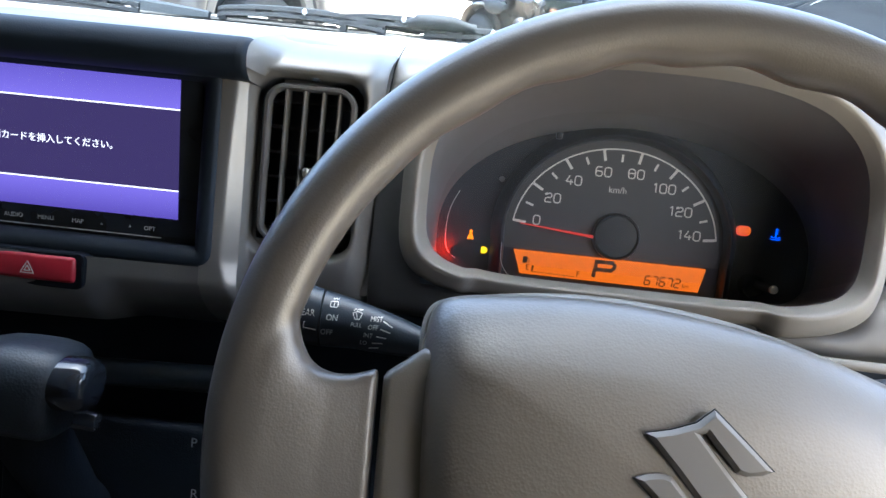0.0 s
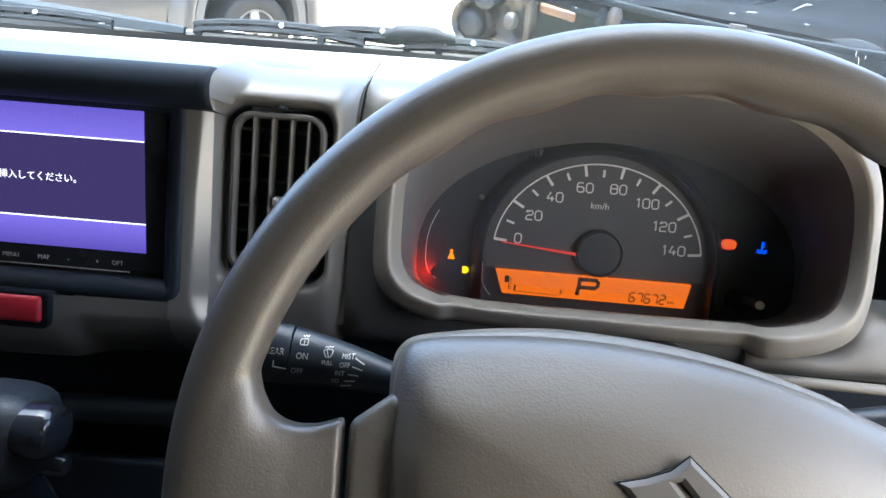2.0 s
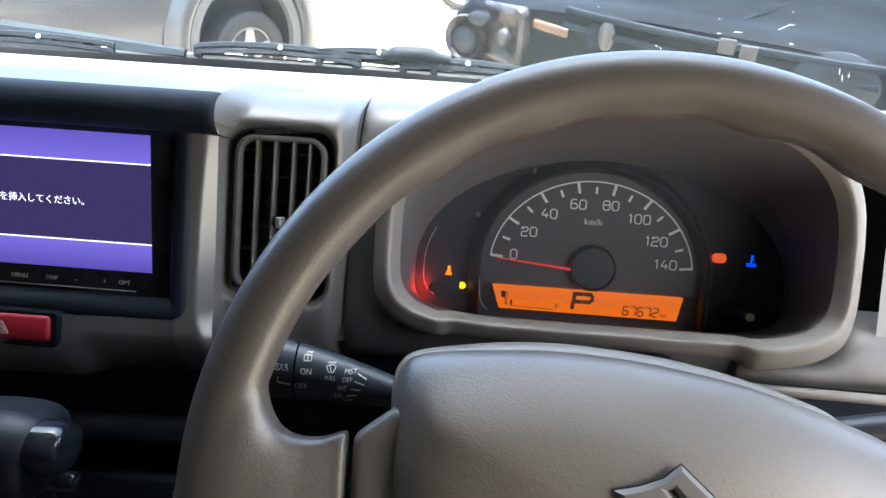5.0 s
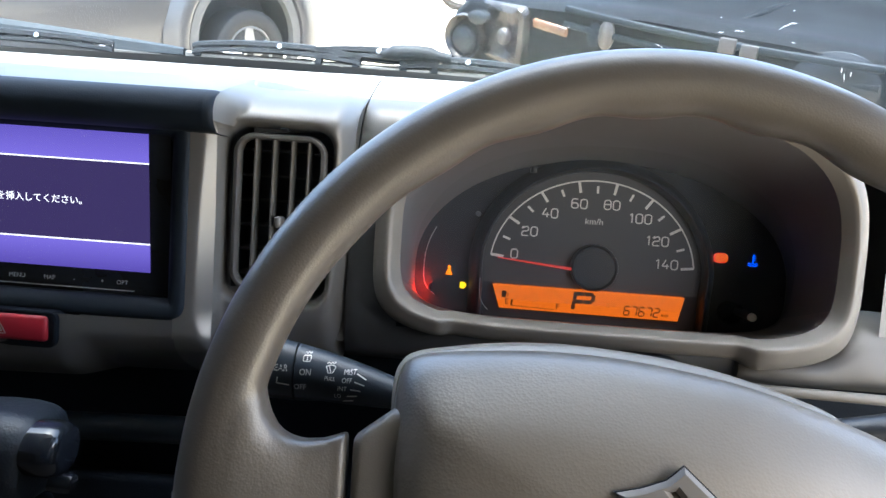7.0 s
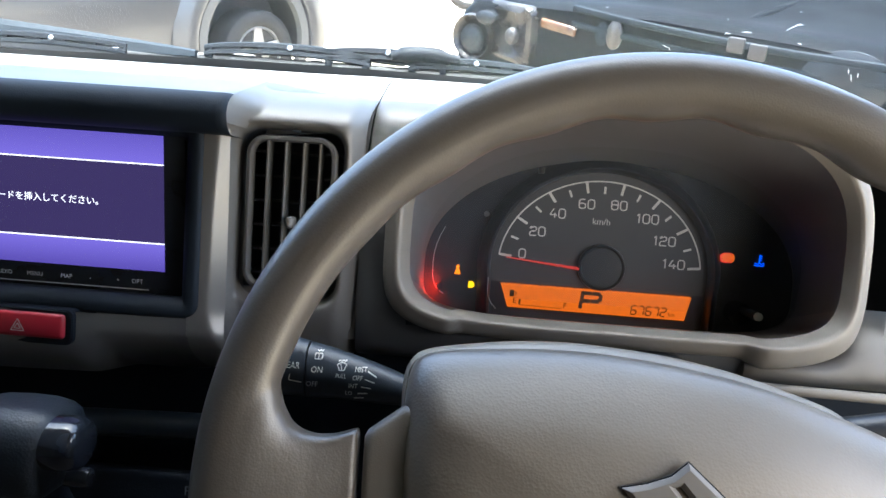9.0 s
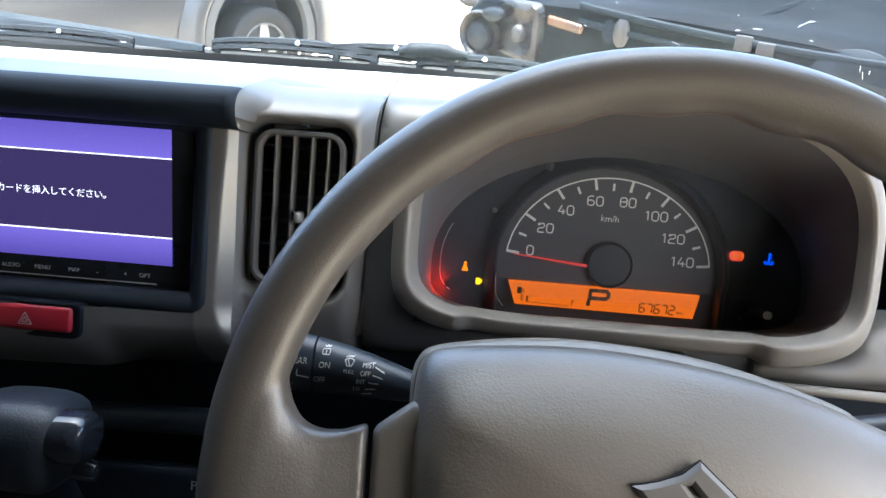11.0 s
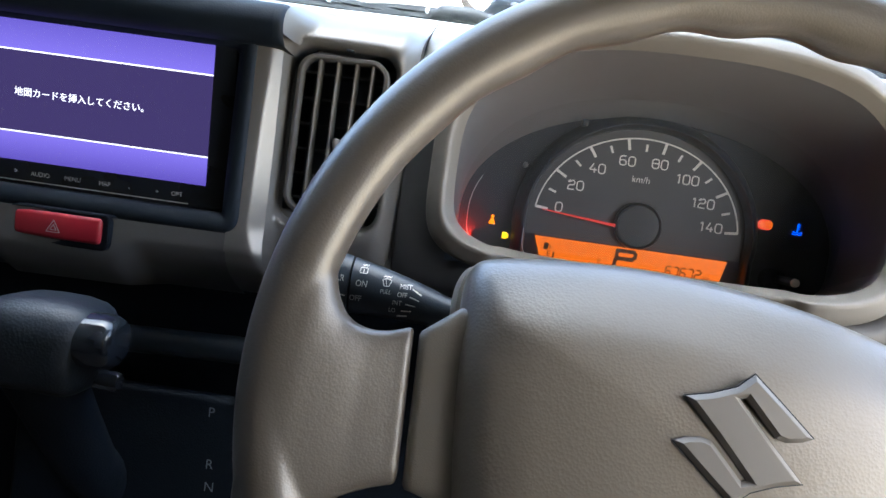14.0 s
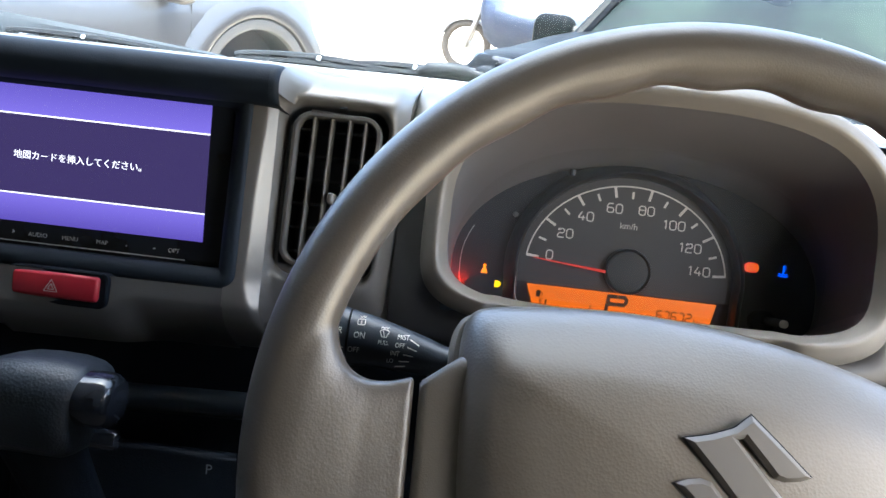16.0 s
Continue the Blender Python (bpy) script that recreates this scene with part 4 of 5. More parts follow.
core = pad_in(0.0165, 0.0078)
part("pad", loft([pad_in(0.003, -0.040), pad_in(0.0008, -0.022), pad_in(0.0, -0.0145), pad_in(0.0008, -0.0095), pad_in(0.0026, -0.0045), pad_in(0.0056, 0.0002), pad_in(0.0100, 0.0042), core, shrink(core, 0.82, 0.0103), shrink(core, 0.62, 0.0123), shrink(core, 0.42, 0.0135), shrink(core, 0.2, 0.0142), shrink(core, 0.02, 0.0144)], cap0=True, cap1=True), PAD, wheel, "domed grey grained horn pad", sharp=70)
rear = [(x * (0.97 if x > 0 else 0.90) - 0.0146, y * 0.98 + 0.0050 + 0.023 * x * step(0, 0.04, y), 0) for x, y in flat_outline]
part("back_cover", loft([shrink(rear, 1.0, -0.076), shrink(rear, 1.0, -0.048), shrink(rear, 0.985, -0.043), shrink(rear, 0.94, -0.040)], cap0=True, cap1=True), COVER, wheel, "smooth grey back cover")
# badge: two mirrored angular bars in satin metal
badge = [(0.0, 0.0249), (0.0130, 0.0158), (0.0259, 0.0064), (0.0215, 0.0040), (0.0160, 0.0026), (0.0120, 0.0032), (-0.0018, 0.0155), (-0.0040, 0.0146), (0.0105, 0.0012), (0.0247, -0.0110), (0.0150, -0.0142), (0.0060, -0.0186)]
badge = badge + [(-x, -y) for x, y in badge]


from mathutils import geometry


def inward(ring, d):
    """The outline moved inwards by d, with its corners kept."""
    n, area = len(ring), sum(a[0] * b[1] - b[0] * a[1] for a, b in zip(ring, ring[1:] + ring[:1]))
    out = []
    for k in range(n):
        a, b, c = (Vector(ring[(k + q) % n]) for q in (-1, 0, 1))
        e, f = (b - a).normalized(), (c - b).normalized()
        s = 1 if area > 0 else -1
        p, q = Vector((-e.y, e.x)) * s, Vector((-f.y, f.x)) * s
        m = (p + q).normalized()
        out.append(b + m * d / max(0.45, m.dot(p)))
    return out


bm = loft([[(x, y, n) for x, y in inward(badge, d)] for d, n in ((0.0, 0.0125), (0.0, 0.0150), (0.0004, 0.0155), (0.0018, 0.0168))])
bm.verts.ensure_lookup_table()
tops = bm.verts[-len(badge):]
for tri in geometry.tessellate_polygon([[v.co for v in tops]]):
    bm.faces.new([tops[k] for k in tri])
part("badge", bm, EMBLEM, wheel, "angular satin-grey badge", sharp=20)
bm = bmesh.new()
bm.faces.new([bm.verts.new((x * 1.03, y * 1.03, 0.0139)) for x, y in badge])
made = bmesh.ops.extrude_face_region(bm, geom=bm.faces[:])
for v in made["geom"]:
    if isinstance(v, bmesh.types.BMVert):
        v.co.z = 0.0147
bmesh.ops.triangulate(bm, faces=bm.faces[:])
part("badge_seat", bm, BLACK, wheel, "dark seat round the badge")
# steering column and its shroud
column = thing("steering_column", (0.098, 0.40, -0.12), "dark steering column shroud behind the wheel", "steering column")
rings = []
for y, w, h, z in ((0.325, 0.038, 0.032, -0.110), (0.335, 0.048, 0.040, -0.110), (0.36, 0.052, 0.044, -0.110), (0.42, 0.056, 0.05, -0.115), (0.50, 0.06, 0.055, -0.125)):
    rings.append([(0.098 + a, y, z + b) for a, b in rounded(-w, w, -h, h, 0.02, 5)])
part("shroud", loft(rings, cap0=True, cap1=True), DARK, column, "dark grey shroud")

# ---- wiper stalk ----
stalk = thing("wiper_stalk", (0.0, 0.382, -0.083), "black wiper stalk with white printed settings", "control stalk")
SECT = [(-0.1080, -0.0735, 0.0155, 0.0115), (-0.1060, -0.0735, 0.0170, 0.0125), (-0.1000, -0.0738, 0.0172, 0.0128), (-0.0830, -0.0755, 0.0160, 0.0125), (-0.0720, -0.0766, 0.0150, 0.0122), (-0.0600, -0.0776, 0.0134, 0.0114), (-0.0450, -0.0800, 0.0118, 0.0105), (-0.0320, -0.0822, 0.0100, 0.0095), (-0.0230, -0.0838, 0.0084, 0.0085), (-0.0100, -0.0855, 0.0075, 0.0075), (0.060, -0.096, 0.0065, 0.0065)]


def stalk_at(x):
    for a, b in zip(SECT, SECT[1:]):
        if a[0] <= x <= b[0]:
            k = (x - a[0]) / (b[0] - a[0])
            return [p + (q - p) * k for p, q in zip(a[1:], b[1:])]
    return SECT[0][1:]


SY = 0.3775


def on_stalk(x, z, lift):
    zc, h, d = stalk_at(x)
    s = max(-0.97, min(0.97, (z - zc) / h))
    c = math.sqrt(1 - s * s)
    return (x, SY - (d + lift) * c, zc + (h + lift) * s)


def stalk_rings(x0, x1, n, grow=0.0):
    out = []
    for x in np.linspace(x0, x1, n):
        zc, h, d = stalk_at(x)
        out.append([(x, SY - (d + grow) * math.cos(t), zc + (h + grow) * math.sin(t)) for t in np.linspace(0, 2 * math.pi, 29)[:-1]])
    return out


part("lever", loft(stalk_rings(-0.0735, 0.06, 30), cap0=True, cap1=True), STALK, stalk, "black lever")
part("twist_end", loft(stalk_rings(-0.108, -0.0745, 16, 0.0001), cap0=True, cap1=True), STALK, stalk, "black twisting end")
for txt, x, z, size, ink in (("REAR", -0.0815, -0.0722, 0.0062, INK), ("ON", -0.0677, -0.0737, 0.0060, INK), ("OFF", -0.0700, -0.0815, 0.0056, GREYINK), ("PULL", -0.0549, -0.0762, 0.0040, INK), ("MIST", -0.0448, -0.0727, 0.0047, INK), ("OFF", -0.0461, -0.0768, 0.0047, INK), ("INT", -0.0483, -0.0811, 0.0047, INK), ("LO", -0.0505, -0.0853, 0.0044, GREYINK)):
    part("stalk_print", writing(txt, size * 0.76, on_stalk, x, z, squeeze=0.85, slant=0.05, lift=0.0001), ink, stalk, "white print " + txt)
for path in ([(-0.0818, -0.0768), (-0.0822, -0.0800), (-0.0755, -0.0808)], [(-0.0412, -0.0733), (-0.0362, -0.0760)], [(-0.0422, -0.0772), (-0.0370, -0.0788)], [(-0.0440, -0.0812), (-0.0388, -0.0817)], [(-0.0458, -0.0850), (-0.0405, -0.0846)], [(-0.0478, -0.0882), (-0.0425, -0.0874)]):
    part("setting_line", strip(path, 0.0005, 0.0002, on_stalk), INK, stalk, "fine white line")
def symbol(cx, cz, k, paths, name, label):
    """A small printed sign: strokes in units of k about its middle."""
    bm = bmesh.new()
    for path in paths:
        strip([(cx + k * x, cz + k * z) for x, z in path], 0.00034, 0.0002, on_stalk, bm)
    part(name, bm, INK, stalk, label)


WAVE = [(-1.0, 1.1), (-0.6, 1.45), (-0.2, 1.1), (0.2, 1.45), (0.6, 1.1), (1.0, 1.45)]
symbol(-0.0676, -0.0669, 0.0019, ([(x, z) for x, z in rounded(-1.0, 1.0, -0.75, 0.65, 0.3, 3) + [(-1.0, -0.45)]], [(0, -0.75), (0, 0.35)], WAVE[1:]), "rear_wiper_symbol", "white rear wiper symbol")
symbol(-0.0549, -0.0714, 0.0021, ([(-1.15, 0.45), (-0.55, -0.9), (0.55, -0.9), (1.15, 0.45), (0.6, 0.75), (0, 0.85), (-0.6, 0.75), (-1.15, 0.45)], [(0.1, -0.9), (-0.35, 0.55)], WAVE), "washer_symbol", "white washer symbol")
light_stalk = thing("light_stalk", (0.16, 0.37, -0.09), "black lighting stalk behind the wheel", "control stalk")
part("lever", tube([(0.10, 0.375, -0.098), (0.16, 0.368, -0.092), (0.19, 0.365, -0.086), (0.23, 0.362, -0.0795), (0.30, 0.36, -0.072)], [0.006, 0.006, 0.0075, 0.010, 0.012], 20), BLACK, light_stalk, "black lever")

# ---- gear shifter ----
shifter = thing("gear_shifter", (-0.235, 0.40, -0.20), "black grained gear shifter with a glossy side button", "gear shifter")
rings = []
for x, k, up in ((-0.2590, 0.40, 0.0), (-0.2575, 0.58, 0.0), (-0.2535, 0.78, 0.0), (-0.2475, 0.92, 0.0004), (-0.2390, 0.99, 0.0010), (-0.2280, 1.0, 0.0014), (-0.2160, 1.0, 0.0010), (-0.2085, 0.97, 0.0), (-0.2045, 0.90, -0.0006), (-0.2022, 0.80, -0.001), (-0.2015, 0.70, -0.001)):
    rings.append([(x + 0.004 * step(-0.24, -0.204, x) * max(0.0, b / 0.021), 0.362 + a * k, -0.1240 + up + b * k) for a, b in rounded(-0.028, 0.028, -0.028, 0.0210, 0.0195, 8)])
part("head", loft(rings, cap0=True, cap1=True), SHIFT, shifter, "black grained head", sharp=60)


def disc_x(cy, cz, prof, n=28, sy=1.0):
    return loft([[(x, cy + sy * r * math.cos(2 * math.pi * i / n), cz + r * math.sin(2 * math.pi * i / n)) for i in range(n)] for x, r in prof], cap0=True, cap1=True)


part("button", disc_x(0.355, -0.1205, [(-0.206, 0.0142), (-0.192, 0.0145), (-0.1885, 0.0138), (-0.1855, 0.0118), (-0.1842, 0.0085), (-0.1838, 0.0045)], sy=1.1), GLOSS, shifter, "glossy black release button", sharp=50)
part("screw", disc_x(0.371, -0.1455, [(-0.203, 0.0055), (-0.192, 0.0055), (-0.1902, 0.0046), (-0.1895, 0.0025)]), GLOSS, shifter, "small glossy stud")
part("stem", tube([(-0.232, 0.365, -0.140), (-0.226, 0.385, -0.175), (-0.222, 0.41, -0.21), (-0.22, 0.455, -0.25)], [0.020, 0.018, 0.016, 0.016], 18), DARK, shifter, "black stem")
gate = thing("shift_gate", (-0.20, 0.45, -0.21), "black shift gate panel with printed gear letters", "shift gate")
part("panel", box(-0.205, 0.433, -0.216, 0.15, 0.012, 0.104, 0.004, 3), DARK, gate, "black gate panel")
for ch, x, z in (("P", -0.1575, -0.1737), ("R", -0.1551, -0.2063), ("N", -0.1537, -0.2205), ("D", -0.1528, -0.2337)):
    part("gear_print", writing(ch, 0.0085, at_plane(0.4268), x, z), DIMINK, gate, "grey letter " + ch)

# ---- wipers and cowl ----
COWL = material("cowl_plastic", (0.03, 0.031, 0.034), 0.5, mottle=0.2)
cowl = structure("trim_cowl", along_x([(x, profile([(0.700, 0.112), (0.715, 0.122), (0.74, 0.126), (0.80, 0.115), (0.90, 0.06), (1.0, -0.05)], 4)) for x in (-0.86, -0.5, 0.0, 0.42)]), COWL, "black plastic cowl below the windscreen", DASH)


def flat_bar(path, heights, depth):
    """A pressed-steel bar: a chamfered upright section along a path."""
    rings = []
    for p, h in zip(path, heights):
        h = h / 2
        rings.append([p + Vector((0, dy, dz)) for dy, dz in ((-depth, -h), (-depth, h * 0.45), (-depth * 0.45, h), (depth * 0.45, h), (depth, h * 0.45), (depth, -h))])
    return loft(rings, cap0=True, cap1=True)


def wiper(arm, arm_h, blade0, blade1, yokes, label):
    """A wiper: pressed arm, slotted yokes and a rubber blade with bright spines."""
    w = thing("windscreen_wiper", arm[0], label, "wiper")
    path = smooth_path([Vector(p) for p in arm], 6)
    hs = np.interp(np.linspace(0, 1, len(path)), np.linspace(0, 1, len(arm_h)), arm_h)
    part("arm", flat_bar(path, hs, 0.007), ARM, w, "dark pressed-steel arm", sharp=30)
    a, b = Vector(blade0), Vector(blade1)
    at = lambda t, dz=0.0, dy=0.0: a + (b - a) * t + Vector((0, dy, dz))
    part("rubber", flat_bar([at(t) for t in np.linspace(0, 1, 16)], [0.008] * 16, 0.0028), RUBBER, w, "black rubber blade", sharp=30)
    part("lip", flat_bar([at(t, -0.0062) for t in np.linspace(0, 1, 12)], [0.0028] * 12, 0.0012), RUBBER, w, "thin wiping lip")
    for t0, t1 in ((0.10, 0.15), (0.30, 0.33), (0.55, 0.62), (0.83, 0.86)):
        part("spine", flat_bar([at(t, 0.0050, -0.0012) for t in np.linspace(t0, t1, 10)], [0.0011] * 10, 0.0030), SHINE, w, "bright steel spine")
    for t0, t1, h0, h1, slots in yokes:
        n = 40
        bm = bmesh.new()
        rise = lambda k: h0 + (h1 - h0) * math.sin(math.pi * k) ** 0.6
        for lo in (0, 1):
            pts = [at(t0 + (t1 - t0) * k, rise(k) + (0.0036 if lo else -0.0030), -0.001) for k in np.linspace(0, 1, n)]
            join(bm, flat_bar(pts, [0.0046 + (0.0014 * (1 - abs(2 * k - 1)) if lo else 0) for k in np.linspace(0, 1, n)], 0.0048))
        # webs between the slots
        for k0, k1 in slots:
            pts = [at(t0 + (t1 - t0) * k, rise(k) + 0.0003, 0.0) for k in np.linspace(k0, k1, 6)]
            join(bm, flat_bar(pts, [0.0052] * 6, 0.0042))
        y = part("yoke", bm, WIPER, w, "dark slotted yoke", sharp=30)
        for k in (0.03, 0.97):
            part("claw", box(*at(t0 + (t1 - t0) * k, rise(k) * 0.5 + 0.001, 0.0), 0.007, 0.010, max(0.006, rise(k) + 0.004), 0.0012, 2), WIPER, y)
        c = at(t0 + (t1 - t0) * 0.52, rise(0.52) + 0.0012, -0.0055)
        part("rivet", moved(disc(0, 0, [(0.0026, 0.001), (0.0026, -0.0022), (0.0014, -0.0030)], 12), Matrix.Translation(c)), SHINE, y, "bright rivet")
    return w


SHINE = material("bright_steel", (0.75, 0.76, 0.78), 0.25, metal=1.0)
WIPER = material("wiper_paint", (0.009, 0.011, 0.015), 0.6, ior=1.2, grain=0.2, grain_size=0.002, mottle=0.3, mottle_size=0.03)
ARM = material("arm_paint", (0.014, 0.018, 0.024), 0.65, ior=1.2, mottle=0.15, mottle_size=0.05)
WEBS = ((0.0, 0.22), (0.32, 0.44), (0.46, 0.60), (0.70, 0.80), (0.88, 1.0))
first = wiper([(-0.030, 0.735, 0.1555), (-0.075, 0.735, 0.1550), (-0.13, 0.734, 0.1560), (-0.185, 0.731, 0.1555), (-0.215, 0.729, 0.1530)], [0.015, 0.013, 0.009, 0.008, 0.006], (-0.283, 0.727, 0.1430), (0.10, 0.727, 0.1393), ((0.02, 0.46, 0.006, 0.0125, WEBS), (0.56, 0.90, 0.006, 0.0105, WEBS), (0.34, 0.66, 0.010, 0.0150, ((0.0, 0.2), (0.44, 0.56), (0.8, 1.0)))), "black wiper with slotted yoke and bright rivets")
wiper([(-0.84, 0.735, 0.1740), (-0.66, 0.735, 0.1650), (-0.52, 0.735, 0.1590), (-0.40, 0.733, 0.1530), (-0.285, 0.730, 0.1460)], [0.030, 0.029, 0.025, 0.017, 0.007], (-0.76, 0.727, 0.1500), (-0.290, 0.727, 0.1395), ((0.10, 0.50, 0.004, 0.0085, WEBS), (0.52, 0.86, 0.004, 0.0075, WEBS)), "black wiper parked along the glass foot")
part("arm_cap", tube(smooth_path([(-0.085, 0.722, 0.1545), (-0.070, 0.720, 0.1575), (-0.045, 0.720, 0.1580), (-0.018, 0.721, 0.1545)], 4), [0.006] * 3 + [0.0092] * 7 + [0.006] * 3, 12, 0.8), WIPER, first, "black cap over the arm's pivot")

# ---- outside: ground, cars, motorcycle ----
SAND = material("sandy_ground", (0.34, 0.29, 0.22), 0.9, grain=0.6, grain_size=0.02, mottle=0.35, mottle_size=0.9, tint=(0.17, 0.125, 0.085))
bm = bmesh.new()
bmesh.ops.create_grid(bm, x_segments=60, y_segments=60, size=600)
structure("ground", bm, SAND, "pale sandy ground in bright sun")

TYRE = material("tyre_rubber", (0.02, 0.02, 0.021), 0.75, mottle=0.3)
ALLOY = material("alloy_rim", (0.32, 0.32, 0.33), 0.3, metal=0.8)
# Greenish blotches in the colour stand in for reflected surroundings.
CARGLASS = material("car_glass_with_reflections", (0.0125, 0.0185, 0.0165), 0.10, ior=1.1, mottle=0.6, mottle_size=0.45, tint=(0.003, 0.0045, 0.007))
CLAD = material("grey_cladding", (0.10, 0.098, 0.096), 0.6, mottle=0.1)


def wheel_part(parent, x, y, r, w, out):
    """A road wheel under a car; out: the side it faces."""
    def turned(prof, n=40):
        return loft([[(x + q * math.cos(2 * math.pi * i / n), y + out * d, r + q * math.sin(2 * math.pi * i / n)) for i in range(n)] for q, d in prof], cap0=True, cap1=True)
    wh = part("wheel", turned([(r * 0.66, -w), (r, -w * 0.9), (r, -0.01), (r * 0.97, 0.0), (r * 0.80, 0.008), (r * 0.66, 0.0), (r * 0.63, -0.02)]), TYRE, parent, "black tyre", sharp=60)
    wh.name = "wheel"
    base = parent["base"]
    def sub(name, bm, mat, label):
        ob = part(name, bm, mat, wh, label)
        return ob
    sub("rim", turned([(r * 0.64, -0.03), (r * 0.64, -0.006), (r * 0.60, -0.004), (r * 0.57, -0.03), (r * 0.55, -0.09)]), ALLOY, "bright alloy rim")
    for k in range(5):
        a = 2 * math.pi * k / 5 + 0.3
        c, s = math.cos(a), math.sin(a)
        pts = [(r * 0.1, -0.05), (r * 0.1, 0.05), (r * 0.6, 0.028), (r * 0.6, -0.028)]
        sub("spoke", loft([[(x + p * c - q * s, y + out * d, r + p * s + q * c) for p, q in pts] for d in (-0.035, -0.008)], cap0=True, cap1=True), ALLOY, "")
    return wh


def car(name, at, yaw, paint, label, L=4.3, hw=0.86, hood_z=0.98, belt=1.02, roof=1.62, r=0.34, clad=True, arch=0.405, hub_out=0.82, blunt=0.0, heads=True, arch_z=None):
    """A parked car: x forward, wheels on the ground."""
    m = Matrix.Translation(at) @ pose(0, 0, 0, 0, 0, yaw)
    c = thing(name, (0, 0, 0), label, "car", m=m)
    front, rear = L / 2, -L / 2
    fx, rx = front - hub_out, rear + 0.85
    az, lag = (r, 0.0) if arch_z is None else (arch_z, 0.04)
    # stations along the car: x, half width, foot, shoulder, top
    st = [(front, hw * 0.70, 0.42, 0.66, hood_z - 0.16), (front - 0.04, hw * 0.82, 0.34, 0.74, hood_z - 0.08), (front - 0.15, hw * 0.94, 0.28, 0.80, hood_z - 0.03), (front - 0.4, hw * 0.985, 0.25, 0.84, hood_z - 0.02), (fx, hw, 0.24, 0.88, hood_z + 0.02), (front - 1.25, hw, 0.24, 0.90, hood_z + 0.05), (0.2, hw, 0.24, 0.92, belt + 0.03), (rear + 1.2, hw, 0.24, 0.94, belt + 0.04), (rear + 0.3, hw * 0.98, 0.28, 0.94, belt + 0.02), (rear + 0.08, hw * 0.92, 0.34, 0.92, belt - 0.05), (rear, hw * 0.75, 0.42, 0.85, belt - 0.15)]
    st = [(x, w + blunt * max(0.0, hw * 0.97 - w), z0, z1 + blunt * max(0.0, 0.82 - z1), z2 + blunt * max(0.0, hood_z - 0.02 - z2)) for x, w, z0, z1, z2 in st]
    rings = []
    for x, w, z0, z1, z2 in st:
        prof = [(-w * 0.86, z0), (-w * 0.97, z0 + 0.06), (-w, (z0 + z1) * 0.5), (-w, z1 - 0.08), (-w * 0.975, z1), (-w * 0.90, z2 - 0.02), (-w * 0.6, z2), (0, z2 + 0.015)]
        full = prof + [(-y, z) for y, z in prof[-2::-1]]
        rings.append([(x, y, z) for y, z in full])
    body_ob = part("body", loft(rings, cap0=True, cap1=True), paint, c, "painted body", sharp=50)
    # wheel arches cut through the sides
    cut = bmesh.new()
    for x in (fx, rx):
        for s in (1, -1):
            join(cut, loft([[(x - lag + arch * math.cos(2 * math.pi * i / 32), s * y, az + arch * math.sin(2 * math.pi * i / 32)) for i in range(32)] for y in (hw - 0.27, hw + 0.1)], cap0=True, cap1=True))
    bmesh.ops.recalc_face_normals(cut, faces=cut.faces)
    me = bpy.data.meshes.new("cut")
    cut.to_mesh(me)
    cut.free()
    tool = new("cut", me)
    tool.matrix_world = m
    mod = body_ob.modifiers.new("arches", "BOOLEAN")
    mod.object, mod.operation, mod.solver = tool, "DIFFERENCE", "EXACT"
    bpy.context.view_layer.update()
    done = bpy.data.meshes.new_from_object(body_ob.evaluated_get(bpy.context.evaluated_depsgraph_get()))
    body_ob.modifiers.clear()
    body_ob.data = done
    bpy.data.objects.remove(tool)
    for x in (fx, rx):
        for s in (1, -1):
            liner = loft([[(x - lag + (arch - 0.005) * math.cos(t), s * y, az + (arch - 0.005) * math.sin(t)) for t in np.linspace(-0.3, math.pi + 0.3, 25)] for y in (hw - 0.26, hw - 0.02)], closed=False)
            part("arch_liner", liner, TYRE, c, "black arch liner")
            if clad:
                prof = [(-0.008, -0.03), (-0.004, 0.014), (0.015, 0.022), (0.055, 0.018), (0.066, -0.01)]
                bulge = [(0.062, 0.002), (0.070, 0.030), (0.095, 0.040), (0.15, 0.028), (0.22, -0.004)]
                part("fender_bulge", loft([[(x - lag + (arch + g) * math.cos(t), s * (hw + d), az + (arch + g) * math.sin(t)) for g, d in bulge] for t in np.linspace(-0.3, math.pi + 0.3, 45)], closed=False), paint, c, "painted fender bulge")
                part("arch_flare", loft([[(x - lag + (arch + g) * math.cos(t), s * (hw + d), az + (arch + g) * math.sin(t)) for g, d in prof] for t in np.linspace(-0.7, math.pi + 0.7, 41)], closed=False), CLAD, c, "grey plastic arch flare")
            wheel_part(c, x, s * (hw - 0.02), r, 0.20, s)
    # cabin: glass block under a painted roof
    gx0, gx1 = front - 1.15, rear + 0.25
    base_z = belt + 0.02
    glass = loft([[(gx0, -hw * 0.86, base_z), (gx0, hw * 0.86, base_z), (gx1, hw * 0.86, base_z), (gx1, -hw * 0.86, base_z)], [(gx0 - 0.72, -hw * 0.68, roof - 0.05), (gx0 - 0.72, hw * 0.68, roof - 0.05), (gx1 + 0.28, hw * 0.68, roof - 0.05), (gx1 + 0.28, -hw * 0.68, roof - 0.05)]], cap0=True, cap1=True)
    part("window", glass, CARGLASS, c, "dark car glass with reflections put into its tone")
    rr = lambda z, g: [(x, y, z) for x, y in rounded(gx1 + 0.22 - g, gx0 - 0.66 + g, -hw * 0.70 - g, hw * 0.70 + g, 0.12, 5)]
